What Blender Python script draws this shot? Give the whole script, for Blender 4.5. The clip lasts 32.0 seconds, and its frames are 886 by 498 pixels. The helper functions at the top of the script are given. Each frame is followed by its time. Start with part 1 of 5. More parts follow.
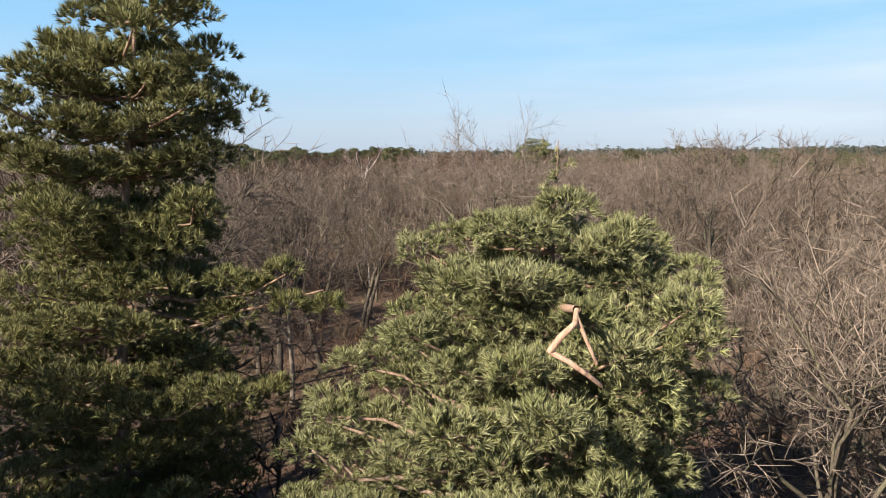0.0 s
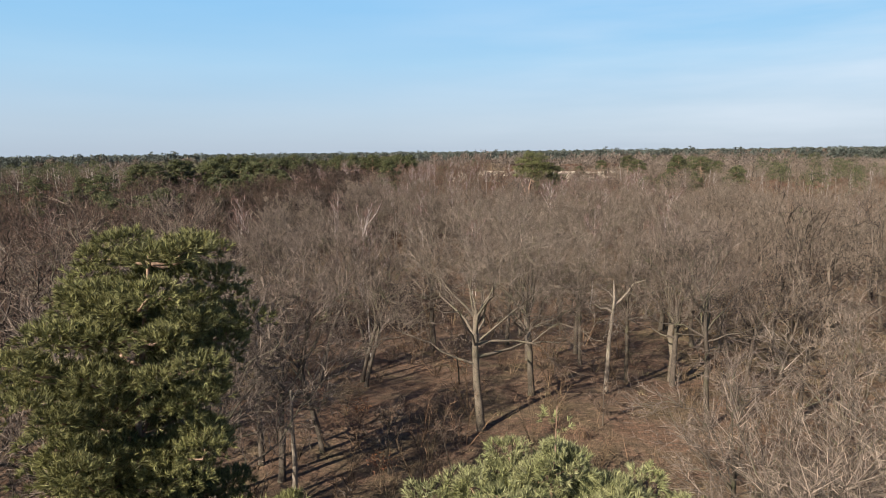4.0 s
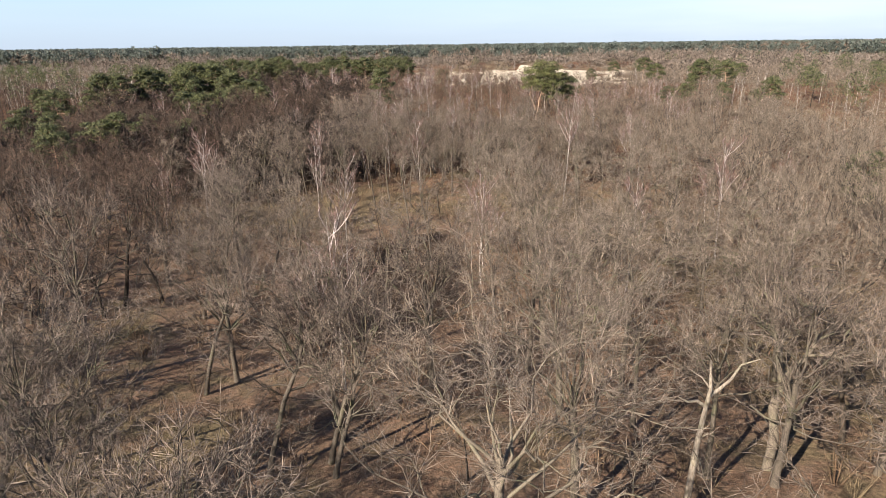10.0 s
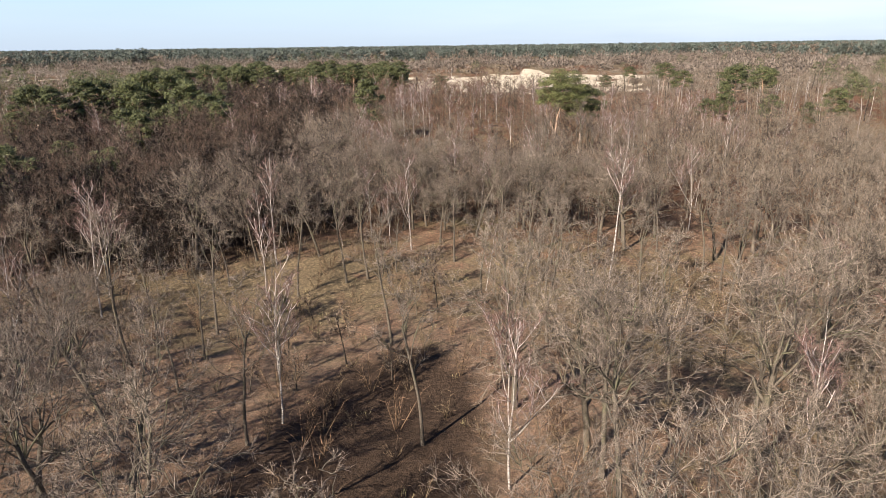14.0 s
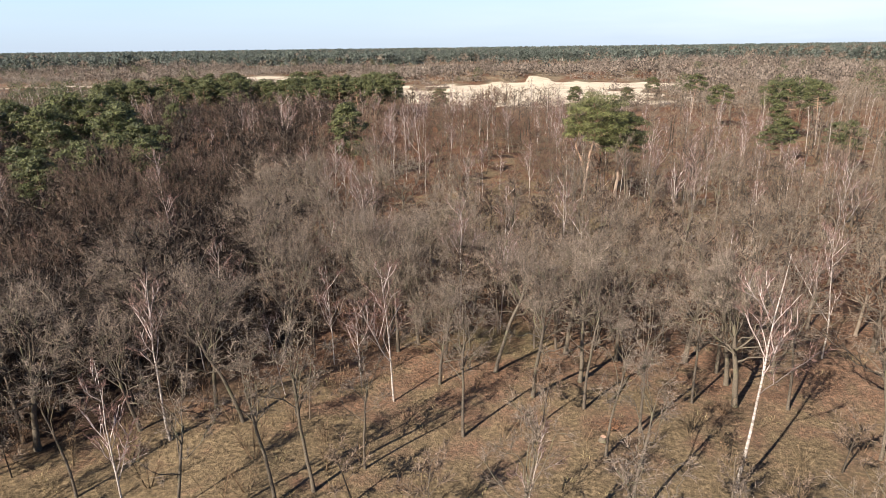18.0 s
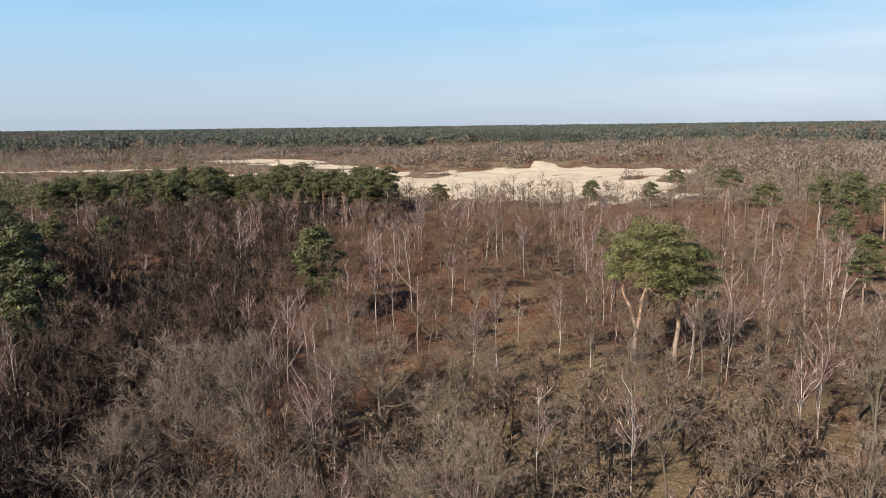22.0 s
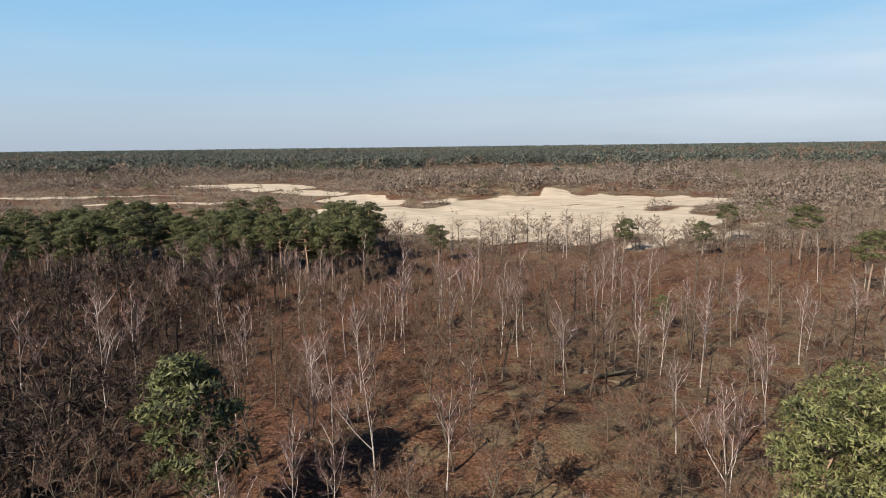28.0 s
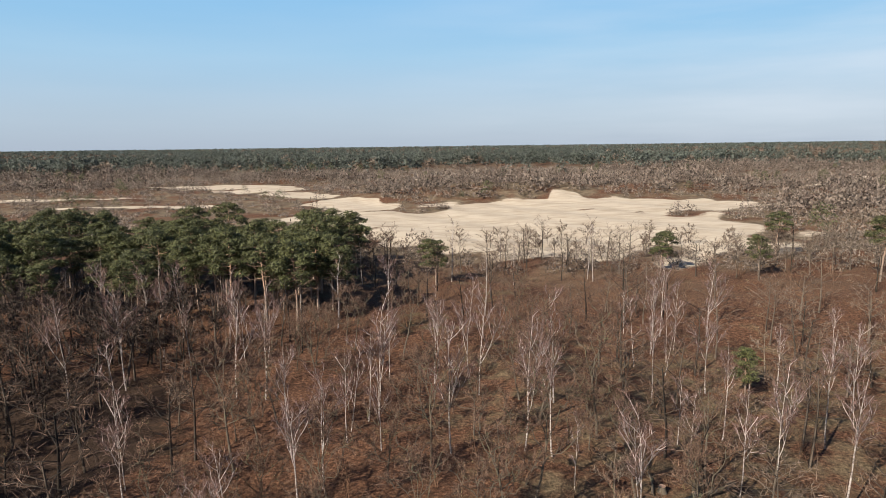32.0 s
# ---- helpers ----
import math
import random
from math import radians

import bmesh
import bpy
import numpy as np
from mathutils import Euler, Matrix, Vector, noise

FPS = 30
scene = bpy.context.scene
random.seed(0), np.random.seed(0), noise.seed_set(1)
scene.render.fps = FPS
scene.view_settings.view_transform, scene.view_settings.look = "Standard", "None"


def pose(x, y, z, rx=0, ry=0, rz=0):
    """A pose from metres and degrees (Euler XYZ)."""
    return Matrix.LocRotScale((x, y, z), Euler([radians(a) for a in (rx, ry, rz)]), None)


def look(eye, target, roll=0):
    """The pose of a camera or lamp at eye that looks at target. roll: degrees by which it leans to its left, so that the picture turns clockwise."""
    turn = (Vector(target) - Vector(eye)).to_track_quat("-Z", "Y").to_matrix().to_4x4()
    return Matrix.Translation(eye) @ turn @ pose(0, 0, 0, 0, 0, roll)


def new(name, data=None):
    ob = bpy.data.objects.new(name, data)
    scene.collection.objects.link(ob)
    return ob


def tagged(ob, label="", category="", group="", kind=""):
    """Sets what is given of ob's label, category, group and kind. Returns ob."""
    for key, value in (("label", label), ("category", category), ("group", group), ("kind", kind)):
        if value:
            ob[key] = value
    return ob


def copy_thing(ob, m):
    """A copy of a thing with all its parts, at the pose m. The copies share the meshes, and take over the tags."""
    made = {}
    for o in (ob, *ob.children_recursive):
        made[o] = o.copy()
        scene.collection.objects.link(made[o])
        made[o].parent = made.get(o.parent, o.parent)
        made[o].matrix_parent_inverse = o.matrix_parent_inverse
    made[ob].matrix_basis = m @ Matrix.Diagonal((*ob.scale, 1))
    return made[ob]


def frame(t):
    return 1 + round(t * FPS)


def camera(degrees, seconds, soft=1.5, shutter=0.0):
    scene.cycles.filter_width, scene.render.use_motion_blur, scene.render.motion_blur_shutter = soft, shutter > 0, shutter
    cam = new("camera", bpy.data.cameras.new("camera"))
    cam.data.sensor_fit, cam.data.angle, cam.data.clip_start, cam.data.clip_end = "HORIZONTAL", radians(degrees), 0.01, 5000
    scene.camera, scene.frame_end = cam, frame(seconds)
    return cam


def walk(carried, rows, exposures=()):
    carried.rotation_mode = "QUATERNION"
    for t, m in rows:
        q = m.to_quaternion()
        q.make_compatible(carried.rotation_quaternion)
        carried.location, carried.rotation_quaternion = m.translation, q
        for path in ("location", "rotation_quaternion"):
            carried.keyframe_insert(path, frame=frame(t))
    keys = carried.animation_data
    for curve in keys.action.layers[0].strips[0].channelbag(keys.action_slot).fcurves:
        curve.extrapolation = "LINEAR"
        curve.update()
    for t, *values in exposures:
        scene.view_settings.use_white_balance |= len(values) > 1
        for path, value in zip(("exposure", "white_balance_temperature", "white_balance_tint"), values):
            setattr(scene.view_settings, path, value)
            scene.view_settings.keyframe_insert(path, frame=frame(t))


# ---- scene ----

cam = camera(69.4, 32.0, soft=0.85)
# seconds, x, y, z, pitch, roll, yaw
PATH = [
    (0.0, 0.00, 0.00, 15.00, -8.35, 0.70, 0.00),
    (0.5, -0.00, 0.03, 15.49, -8.29, 0.70, -0.01),
    (1.0, -0.02, 0.05, 15.99, -8.23, 0.70, -0.07),
    (1.5, -0.02, 0.07, 16.50, -8.16, 0.70, -0.11),
    (2.0, -0.02, 0.10, 17.04, -8.08, 0.70, -0.20),
    (2.5, -0.02, 0.10, 17.57, -8.01, 0.70, -0.16),
    (3.0, -0.02, 0.15, 18.13, -8.02, 0.70, -0.16),
    (3.5, -0.02, 0.17, 18.67, -8.01, 0.70, -0.17),
    (5.5, -0.13, 0.75, 20.82, -14.19, 0.70, -0.07),
    (6.0, -0.16, 1.10, 21.39, -16.31, 0.70, -0.09),
    (6.5, -0.18, 1.69, 21.92, -17.81, 0.70, -0.11),
    (7.0, -0.20, 2.56, 22.41, -17.95, 0.70, -0.12),
    (7.5, -0.20, 3.83, 22.72, -17.97, 0.70, -0.14),
    (8.0, -0.18, 5.55, 22.79, -17.90, 0.70, -0.17),
    (8.5, -0.16, 7.74, 22.74, -17.85, 0.70, -0.18),
    (9.0, -0.14, 10.26, 22.79, -17.82, 0.70, -0.20),
    (9.5, -0.11, 13.13, 22.99, -17.81, 0.70, -0.23),
    (10.0, -0.05, 16.20, 23.36, -17.83, 0.70, -0.24),
    (10.5, -0.05, 19.42, 23.76, -17.83, 0.70, -0.26),
    (11.0, -0.04, 22.75, 24.12, -17.84, 0.70, -0.28),
    (11.5, -0.00, 26.16, 24.19, -17.83, 0.70, -0.29),
    (12.0, 0.02, 29.73, 24.19, -17.81, 0.70, -0.31),
    (12.5, 0.04, 33.41, 24.21, -17.81, 0.70, -0.32),
    (13.0, 0.07, 37.14, 24.23, -17.80, 0.70, -0.35),
    (13.5, 0.09, 40.91, 24.26, -17.78, 0.70, -0.37),
    (15.5, -0.29, 57.13, 24.35, -17.67, 0.70, -0.50),
    (16.0, -0.22, 60.95, 24.68, -17.64, 0.70, -0.49),
    (16.5, -0.18, 64.74, 25.07, -17.65, 0.70, -0.50),
    (17.0, -0.11, 68.55, 25.44, -17.62, 0.70, -0.51),
    (17.5, -0.02, 72.30, 25.95, -17.64, 0.70, -0.50),
    (18.0, 0.13, 76.06, 26.39, -17.63, 0.70, -0.48),
    (18.5, 0.18, 79.86, 26.84, -17.60, 0.70, -0.50),
    (19.0, 0.27, 83.60, 27.33, -17.62, 0.70, -0.49),
    (19.5, 0.34, 87.37, 27.83, -17.40, 0.70, -0.48),
    (20.0, 0.41, 91.01, 28.33, -16.25, 0.70, -0.46),
    (20.5, 0.50, 94.66, 28.80, -14.95, 0.70, -0.44),
    (21.0, 0.58, 98.37, 29.23, -13.62, 0.70, -0.41),
    (21.5, 0.68, 102.01, 29.74, -12.36, 0.70, -0.39),
    (22.0, 0.72, 105.62, 30.21, -11.10, 0.70, -0.39),
    (22.5, 0.79, 109.24, 30.46, -9.83, 0.70, -0.37),
    (23.0, 0.86, 112.82, 30.44, -9.31, 0.70, -0.35),
    (23.5, 0.94, 116.45, 30.47, -9.30, 0.70, -0.34),
    (24.0, 1.01, 120.10, 30.43, -9.29, 0.70, -0.33),
    (24.5, 1.08, 123.71, 30.39, -9.27, 0.70, -0.31),
    (25.0, 1.13, 127.28, 30.38, -9.26, 0.70, -0.31),
    (25.5, 1.15, 130.80, 30.35, -9.24, 0.70, -0.31),
    (27.5, 1.94, 142.72, 31.08, -9.30, 0.70, -0.29),
    (28.0, 1.96, 146.17, 31.06, -9.32, 0.70, -0.30),
    (28.5, 2.05, 149.65, 30.98, -9.34, 0.70, -0.29),
    (29.0, 2.11, 153.12, 30.93, -9.35, 0.70, -0.30),
    (29.5, 2.11, 156.57, 30.86, -9.36, 0.70, -0.31),
    (30.0, 2.12, 160.04, 30.73, -9.34, 0.70, -0.33),
    (30.5, 2.16, 163.45, 30.63, -9.33, 0.70, -0.33),
    (31.0, 2.27, 166.87, 30.51, -9.33, 0.70, -0.32),
    (31.5, 2.34, 170.24, 30.46, -9.35, 0.70, -0.33),
    (32.0, 2.43, 173.63, 30.36, -9.35, 0.70, -0.33),
]
walk(cam, [(t, pose(x, y, z, 90 + pitch, roll, yaw)) for t, x, y, z, pitch, roll, yaw in PATH],
     exposures=[(0.0, 1.2), (3.5, 1.03), (5.5, 1.26), (7.0, 1.5), (19.0, 1.52), (21.0, 1.27), (22.3, 1.06), (32.0, 0.95)])

# ---- daylight: low winter sun from behind the left shoulder ----
SUN_AZ, SUN_EL = 222.0, 33.0          # degrees, clockwise from +y
world = bpy.data.worlds.new("winter_sky")
scene.world = world
world.use_nodes = True
wn = world.node_tree.nodes
wl = world.node_tree.links
sky = wn.new("ShaderNodeTexSky")
sky.sky_type = "NISHITA"
sky.sun_disc = False
sky.sun_elevation = radians(SUN_EL)
sky.sun_rotation = radians(SUN_AZ)
sky.air_density, sky.dust_density, sky.ozone_density, sky.altitude = 1.0, 0.6, 2.0, 0
wcoord = wn.new("ShaderNodeTexCoord")
wsep = wn.new("ShaderNodeSeparateXYZ")
wl.new(wcoord.outputs["Generated"], wsep.inputs["Vector"])
whaze = wn.new("ShaderNodeValToRGB")
_stops = ((0.0, (0.47, 0.57, 0.71)), (0.05, (0.47, 0.61, 0.77)), (0.13, (0.40, 0.66, 0.90)), (0.25, (0.23, 0.58, 0.96)), (0.34, (0.07, 0.2, 0.5)), (1.0, (0.016, 0.045, 0.14)))
while len(whaze.color_ramp.elements) < len(_stops):
    whaze.color_ramp.elements.new(0.5)
for _el, (_p, _c) in zip(whaze.color_ramp.elements, _stops):
    _el.position, _el.color = _p, (*_c, 1)
wl.new(wsep.outputs["Z"], whaze.inputs["Fac"])
wgain = wn.new("ShaderNodeMixRGB")
wgain.blend_type = "MULTIPLY"
wgain.inputs["Fac"].default_value = 1.0
wgain.inputs["Color2"].default_value = (10, 10, 10, 1)
wl.new(whaze.outputs["Color"], wgain.inputs["Color1"])
wblend = wn.new("ShaderNodeMixRGB")
wblend.inputs["Fac"].default_value = 0.85
wl.new(sky.outputs["Color"], wblend.inputs["Color1"])
wl.new(wgain.outputs["Color"], wblend.inputs["Color2"])
wmap = wn.new("ShaderNodeMapping")
wmap.inputs["Scale"].default_value = (1.4, 1.4, 11.0)
wmap.inputs["Rotation"].default_value = (0.12, -0.1, 0.0)
wnoise = wn.new("ShaderNodeTexNoise")
wnoise.inputs["Scale"].default_value = 1.3
wnoise.inputs["Detail"].default_value = 7
wramp = wn.new("ShaderNodeValToRGB")
wramp.color_ramp.elements[0].position, wramp.color_ramp.elements[1].position = 0.4, 0.8
wramp.color_ramp.elements[1].color = (0.45, 0.45, 0.45, 1)
wmix = wn.new("ShaderNodeMixRGB")
wmix.inputs["Color2"].default_value = (8.0, 8.7, 9.6, 1)
wl.new(wcoord.outputs["Generated"], wmap.inputs["Vector"])
wl.new(wmap.outputs["Vector"], wnoise.inputs["Vector"])
wl.new(wnoise.outputs["Fac"], wramp.inputs["Fac"])
wside = wn.new("ShaderNodeMapRange")
wside.inputs["From Min"].default_value, wside.inputs["From Max"].default_value = -0.1, 0.6
wside.inputs["To Min"].default_value, wside.inputs["To Max"].default_value = 0.25, 1.6
wl.new(wsep.outputs["X"], wside.inputs["Value"])
wveil = wn.new("ShaderNodeMath")
wveil.operation, wveil.use_clamp = "MULTIPLY", True
wl.new(wramp.outputs["Color"], wveil.inputs[0])
wl.new(wside.outputs["Result"], wveil.inputs[1])
wlow = wn.new("ShaderNodeMapRange")          # the thin veil lies low; the sky overhead is clear
wlow.inputs["From Min"].default_value, wlow.inputs["From Max"].default_value = 0.26, 0.42
wlow.inputs["To Min"].default_value, wlow.inputs["To Max"].default_value = 1.0, 0.06
wl.new(wsep.outputs["Z"], wlow.inputs["Value"])
wthin = wn.new("ShaderNodeMath")
wthin.operation, wthin.use_clamp = "MULTIPLY", True
wl.new(wveil.outputs[0], wthin.inputs[0])
wl.new(wlow.outputs["Result"], wthin.inputs[1])
wl.new(wthin.outputs[0], wmix.inputs["Fac"])
wl.new(wblend.outputs["Color"], wmix.inputs["Color1"])
wl.new(wmix.outputs["Color"], wn["Background"].inputs["Color"])
wn["Background"].inputs["Strength"].default_value = 0.05
sun = new("sun", bpy.data.lights.new("sun", "SUN"))
sun.data.energy, sun.data.angle, sun.data.color = 5.0, radians(0.53), (1.0, 0.92, 0.80)
_a, _e = radians(SUN_AZ), radians(SUN_EL)
SUN_DIR = Vector((math.sin(_a) * math.cos(_e), math.cos(_a) * math.cos(_e), math.sin(_e)))
sun.matrix_world = look(SUN_DIR * 60, (0, 0, 0))


# ---- materials ----
def nodes_of(name, rough=0.85, spec=0.2):
    m = bpy.data.materials.new(name)
    m.use_nodes = True
    n, l = m.node_tree.nodes, m.node_tree.links
    b = n["Principled BSDF"]
    b.inputs["Roughness"].default_value = rough
    b.inputs["Specular IOR Level"].default_value = spec
    return m, n, l, b


def noise_node(n, l, scale, detail=4, vec=None, stretch=None, rough=0.55):
    t = n.new("ShaderNodeTexNoise")
    t.inputs["Scale"].default_value = scale
    t.inputs["Detail"].default_value = detail
    t.inputs["Roughness"].default_value = rough
    if vec is not None:
        if stretch:
            mp = n.new("ShaderNodeMapping")
            mp.inputs["Scale"].default_value = stretch
            l.new(vec, mp.inputs["Vector"])
            vec = mp.outputs["Vector"]
        l.new(vec, t.inputs["Vector"])
    return t.outputs["Fac"]


def ramp(n, l, fac, stops):
    r = n.new("ShaderNodeValToRGB")
    e = r.color_ramp.elements
    while len(e) < len(stops):
        e.new(0.5)
    for el, (p, c) in zip(e, stops):
        el.position, el.color = p, (*c, 1) if len(c) == 3 else c
    l.new(fac, r.inputs["Fac"])
    return r.outputs["Color"]


def mix(n, l, fac, a, b, mode="MIX"):
    x = n.new("ShaderNodeMixRGB")
    x.blend_type = mode
    for key, v in (("Fac", fac), ("Color1", a), ("Color2", b)):
        if isinstance(v, (int, float)):
            x.inputs[key].default_value = v
        elif isinstance(v, tuple):
            x.inputs[key].default_value = (*v, 1)
        else:
            l.new(v, x.inputs[key])
    return x.outputs["Color"]


def maths(n, l, op, a, b=0.0, clamp=False):
    x = n.new("ShaderNodeMath")
    x.operation, x.use_clamp = op, clamp
    for i, v in enumerate((a, b)):
        if isinstance(v, (int, float)):
            x.inputs[i].default_value = v
        else:
            l.new(v, x.inputs[i])
    return x.outputs[0]


def bump(n, l, b, height, dist, strength=0.6):
    x = n.new("ShaderNodeBump")
    x.inputs["Strength"].default_value = strength
    x.inputs["Distance"].default_value = dist
    l.new(height, x.inputs["Height"])
    l.new(x.outputs["Normal"], b.inputs["Normal"])


def varied(name, a, b, c, rough=0.85, scale=3.0, joined=False, spec=0.2, translucent=0.0):
    """Colour a to b by tree, mottled with c along the wood. joined: the shade comes from the mesh's own attribute."""
    m, n, l, bs = nodes_of(name, rough, spec)
    if joined:
        at = n.new("ShaderNodeAttribute")
        at.attribute_name = "tint"
        rnd = at.outputs["Fac"]
    else:
        rnd = n.new("ShaderNodeObjectInfo").outputs["Random"]
    geo = n.new("ShaderNodeNewGeometry")
    base = mix(n, l, rnd, a, b)
    fine = noise_node(n, l, scale, 5, geo.outputs["Position"])
    col = mix(n, l, maths(n, l, "MULTIPLY", maths(n, l, "SUBTRACT", fine, 0.38, True), 2.2, True), base, c)
    own = maths(n, l, "ADD", 0.2, maths(n, l, "MULTIPLY", geo.outputs["Random Per Island"], 1.35))
    col = mix(n, l, 1.0, col, own, "MULTIPLY")
    l.new(col, bs.inputs["Base Color"])
    return m


def bark(name, light, dark, scale=(9, 9, 2.5), size=2.0):
    m, n, l, bs = nodes_of(name, 0.92, 0.15)
    co = n.new("ShaderNodeTexCoord").outputs["Object"]
    f = noise_node(n, l, size * 2, 7, co, scale)
    g = noise_node(n, l, 0.8, 3, co)
    col = ramp(n, l, f, [(0.3, dark), (0.62, light)])
    moss = mix(n, l, maths(n, l, "MULTIPLY", maths(n, l, "SUBTRACT", g, 0.5, True), 2.0, True), col, (0.13, 0.14, 0.06))
    l.new(moss, bs.inputs["Base Color"])
    bump(n, l, bs, f, 0.04)
    return m


def birch_bark(name, joined=False):
    m, n, l, bs = nodes_of(name, 0.7, 0.25)
    co = n.new("ShaderNodeTexCoord").outputs["Object"]
    bands = noise_node(n, l, 2.2, 6, co, (1.2, 1.2, 7.0))
    big = noise_node(n, l, 0.7, 3, co)
    col = ramp(n, l, bands, [(0.3, (0.05, 0.04, 0.035)), (0.46, (0.27, 0.225, 0.2)), (0.68, (0.56, 0.5, 0.45))])
    col = mix(n, l, maths(n, l, "MULTIPLY", maths(n, l, "SUBTRACT", big, 0.5, True), 2.0, True), col, (0.36, 0.29, 0.24))
    l.new(col, bs.inputs["Base Color"])
    bump(n, l, bs, bands, 0.02)
    return m


def pine_bark(name):
    m, n, l, bs = nodes_of(name, 0.9, 0.15)
    co = n.new("ShaderNodeTexCoord").outputs["Object"]
    f = noise_node(n, l, 3.5, 7, co, (3, 3, 1.2))
    xyz = n.new("ShaderNodeSeparateXYZ")
    l.new(co, xyz.inputs["Vector"])
    up = maths(n, l, "MULTIPLY", maths(n, l, "SUBTRACT", xyz.outputs["Z"], 3.0), 0.22, True)
    old = ramp(n, l, f, [(0.32, (0.09, 0.07, 0.058)), (0.65, (0.36, 0.27, 0.21))])
    young = ramp(n, l, f, [(0.3, (0.15, 0.088, 0.058)), (0.62, (0.36, 0.24, 0.17))])
    l.new(mix(n, l, up, old, young), bs.inputs["Base Color"])
    bump(n, l, bs, f, 0.05)
    return m


def needles(name, a, b, c, joined=False):
    m = varied(name, a, b, c, 0.6, 1.4, joined, 0.3)
    n, l = m.node_tree.nodes, m.node_tree.links
    bs = n["Principled BSDF"]
    tr = n.new("ShaderNodeBsdfTranslucent")
    ms = n.new("ShaderNodeMixShader")
    ms.inputs["Fac"].default_value = 0.15
    src = bs.inputs["Base Color"].links[0].from_socket
    l.new(src, tr.inputs["Color"])
    l.new(bs.outputs["BSDF"], ms.inputs[1])
    l.new(tr.outputs["BSDF"], ms.inputs[2])
    l.new(ms.outputs["Shader"], n["Material Output"].inputs["Surface"])
    return m


M_OAK = bark("oak_bark", (0.14, 0.113, 0.085), (0.04, 0.032, 0.025))
M_OLDOAK = bark("old_oak_bark", (0.2, 0.162, 0.122), (0.08, 0.062, 0.046))
M_DEAD = bark("weathered_wood", (0.29, 0.24, 0.19), (0.12, 0.092, 0.07), (6, 6, 1.0))
M_BIRCH = birch_bark("birch_bark")
M_PINEBARK = pine_bark("pine_bark")
M_OAKTWIG = varied("oak_twigs", (0.18, 0.137, 0.106), (0.12, 0.09, 0.07), (0.25, 0.198, 0.155), 0.8, 0.9)
M_DARKOAKTWIG = varied("dark_oak_twigs", (0.145, 0.108, 0.085), (0.098, 0.073, 0.058), (0.205, 0.16, 0.127), 0.8, 0.9)
M_DARKOAK = bark("dark_oak_bark", (0.13, 0.105, 0.082), (0.035, 0.028, 0.022))
M_YOUNGTWIG = varied("young_oak_twigs", (0.13, 0.078, 0.053), (0.09, 0.053, 0.037), (0.175, 0.11, 0.077), 0.8, 0.9)
M_BIRCHTWIG = varied("birch_twigs", (0.16, 0.088, 0.074), (0.19, 0.12, 0.1), (0.11, 0.066, 0.054), 0.75, 0.9)
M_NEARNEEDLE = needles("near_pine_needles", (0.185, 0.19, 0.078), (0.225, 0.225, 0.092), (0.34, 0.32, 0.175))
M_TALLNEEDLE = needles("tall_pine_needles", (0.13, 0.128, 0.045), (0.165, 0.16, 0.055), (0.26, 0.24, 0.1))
# pine_needles raised to a sunlit tone, the sunlight put into the colour
M_LITNEEDLE = needles("sunlit_pine_needles", (0.095, 0.1, 0.036), (0.12, 0.125, 0.043), (0.19, 0.18, 0.075))
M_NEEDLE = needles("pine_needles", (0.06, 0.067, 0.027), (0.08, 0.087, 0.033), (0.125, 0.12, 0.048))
M_BIRCHLIMB = varied("birch_limbs", (0.42, 0.35, 0.32), (0.3, 0.24, 0.22), (0.17, 0.125, 0.115), 0.7, 1.6)
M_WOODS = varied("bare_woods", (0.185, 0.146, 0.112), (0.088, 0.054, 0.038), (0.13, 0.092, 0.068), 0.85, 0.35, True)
# a shaded copy of bare_woods: the stand's deep shade put into the colour
M_SHADEDWOODS = varied("dark_oak_woods", (0.056, 0.038, 0.029), (0.034, 0.024, 0.019), (0.076, 0.055, 0.042), 0.85, 0.35, True)
M_TRUNKS = varied("wood_stems", (0.14, 0.11, 0.083), (0.045, 0.035, 0.027), (0.07, 0.055, 0.042), 0.9, 1.5, True)
M_SHRUB = varied("shrub_twigs", (0.13, 0.104, 0.062), (0.13, 0.064, 0.038), (0.15, 0.09, 0.056), 0.85, 0.5, True)
M_SCRUB = varied("dune_scrub", (0.2, 0.163, 0.134), (0.115, 0.083, 0.066), (0.21, 0.175, 0.143), 0.85, 0.12, True)
# needles greyed and blued: distance haze put into the base colour
M_HAZYPINE = needles("far_needles", (0.08, 0.092, 0.076), (0.105, 0.115, 0.09), (0.07, 0.08, 0.068), True)
M_MIDPINE = needles("mid_needles", (0.058, 0.066, 0.028), (0.078, 0.085, 0.032), (0.11, 0.107, 0.046), True)
M_GRASS = varied("dry_grass", (0.3, 0.235, 0.14), (0.22, 0.165, 0.09), (0.2, 0.18, 0.08), 0.9, 0.6, True)
M_DRYLEAF = varied("dry_leaves", (0.17, 0.075, 0.038), (0.13, 0.06, 0.03), (0.21, 0.11, 0.06), 0.8, 1.0, True)


# ---- the lie of the land ----
KY = (-60, 0, 35, 62, 85, 106, 116, 124, 150, 172, 188, 200, 210, 226, 260, 300, 420, 5200)
KZ = (4.0, 4.5, 4.1, 2.2, 1.2, 0.0, 0.4, 0.7, 1.3, 2.5, 3.3, 4.5, 5.1, 4.8, 4.5, 4.6, 4.6, 4.6)
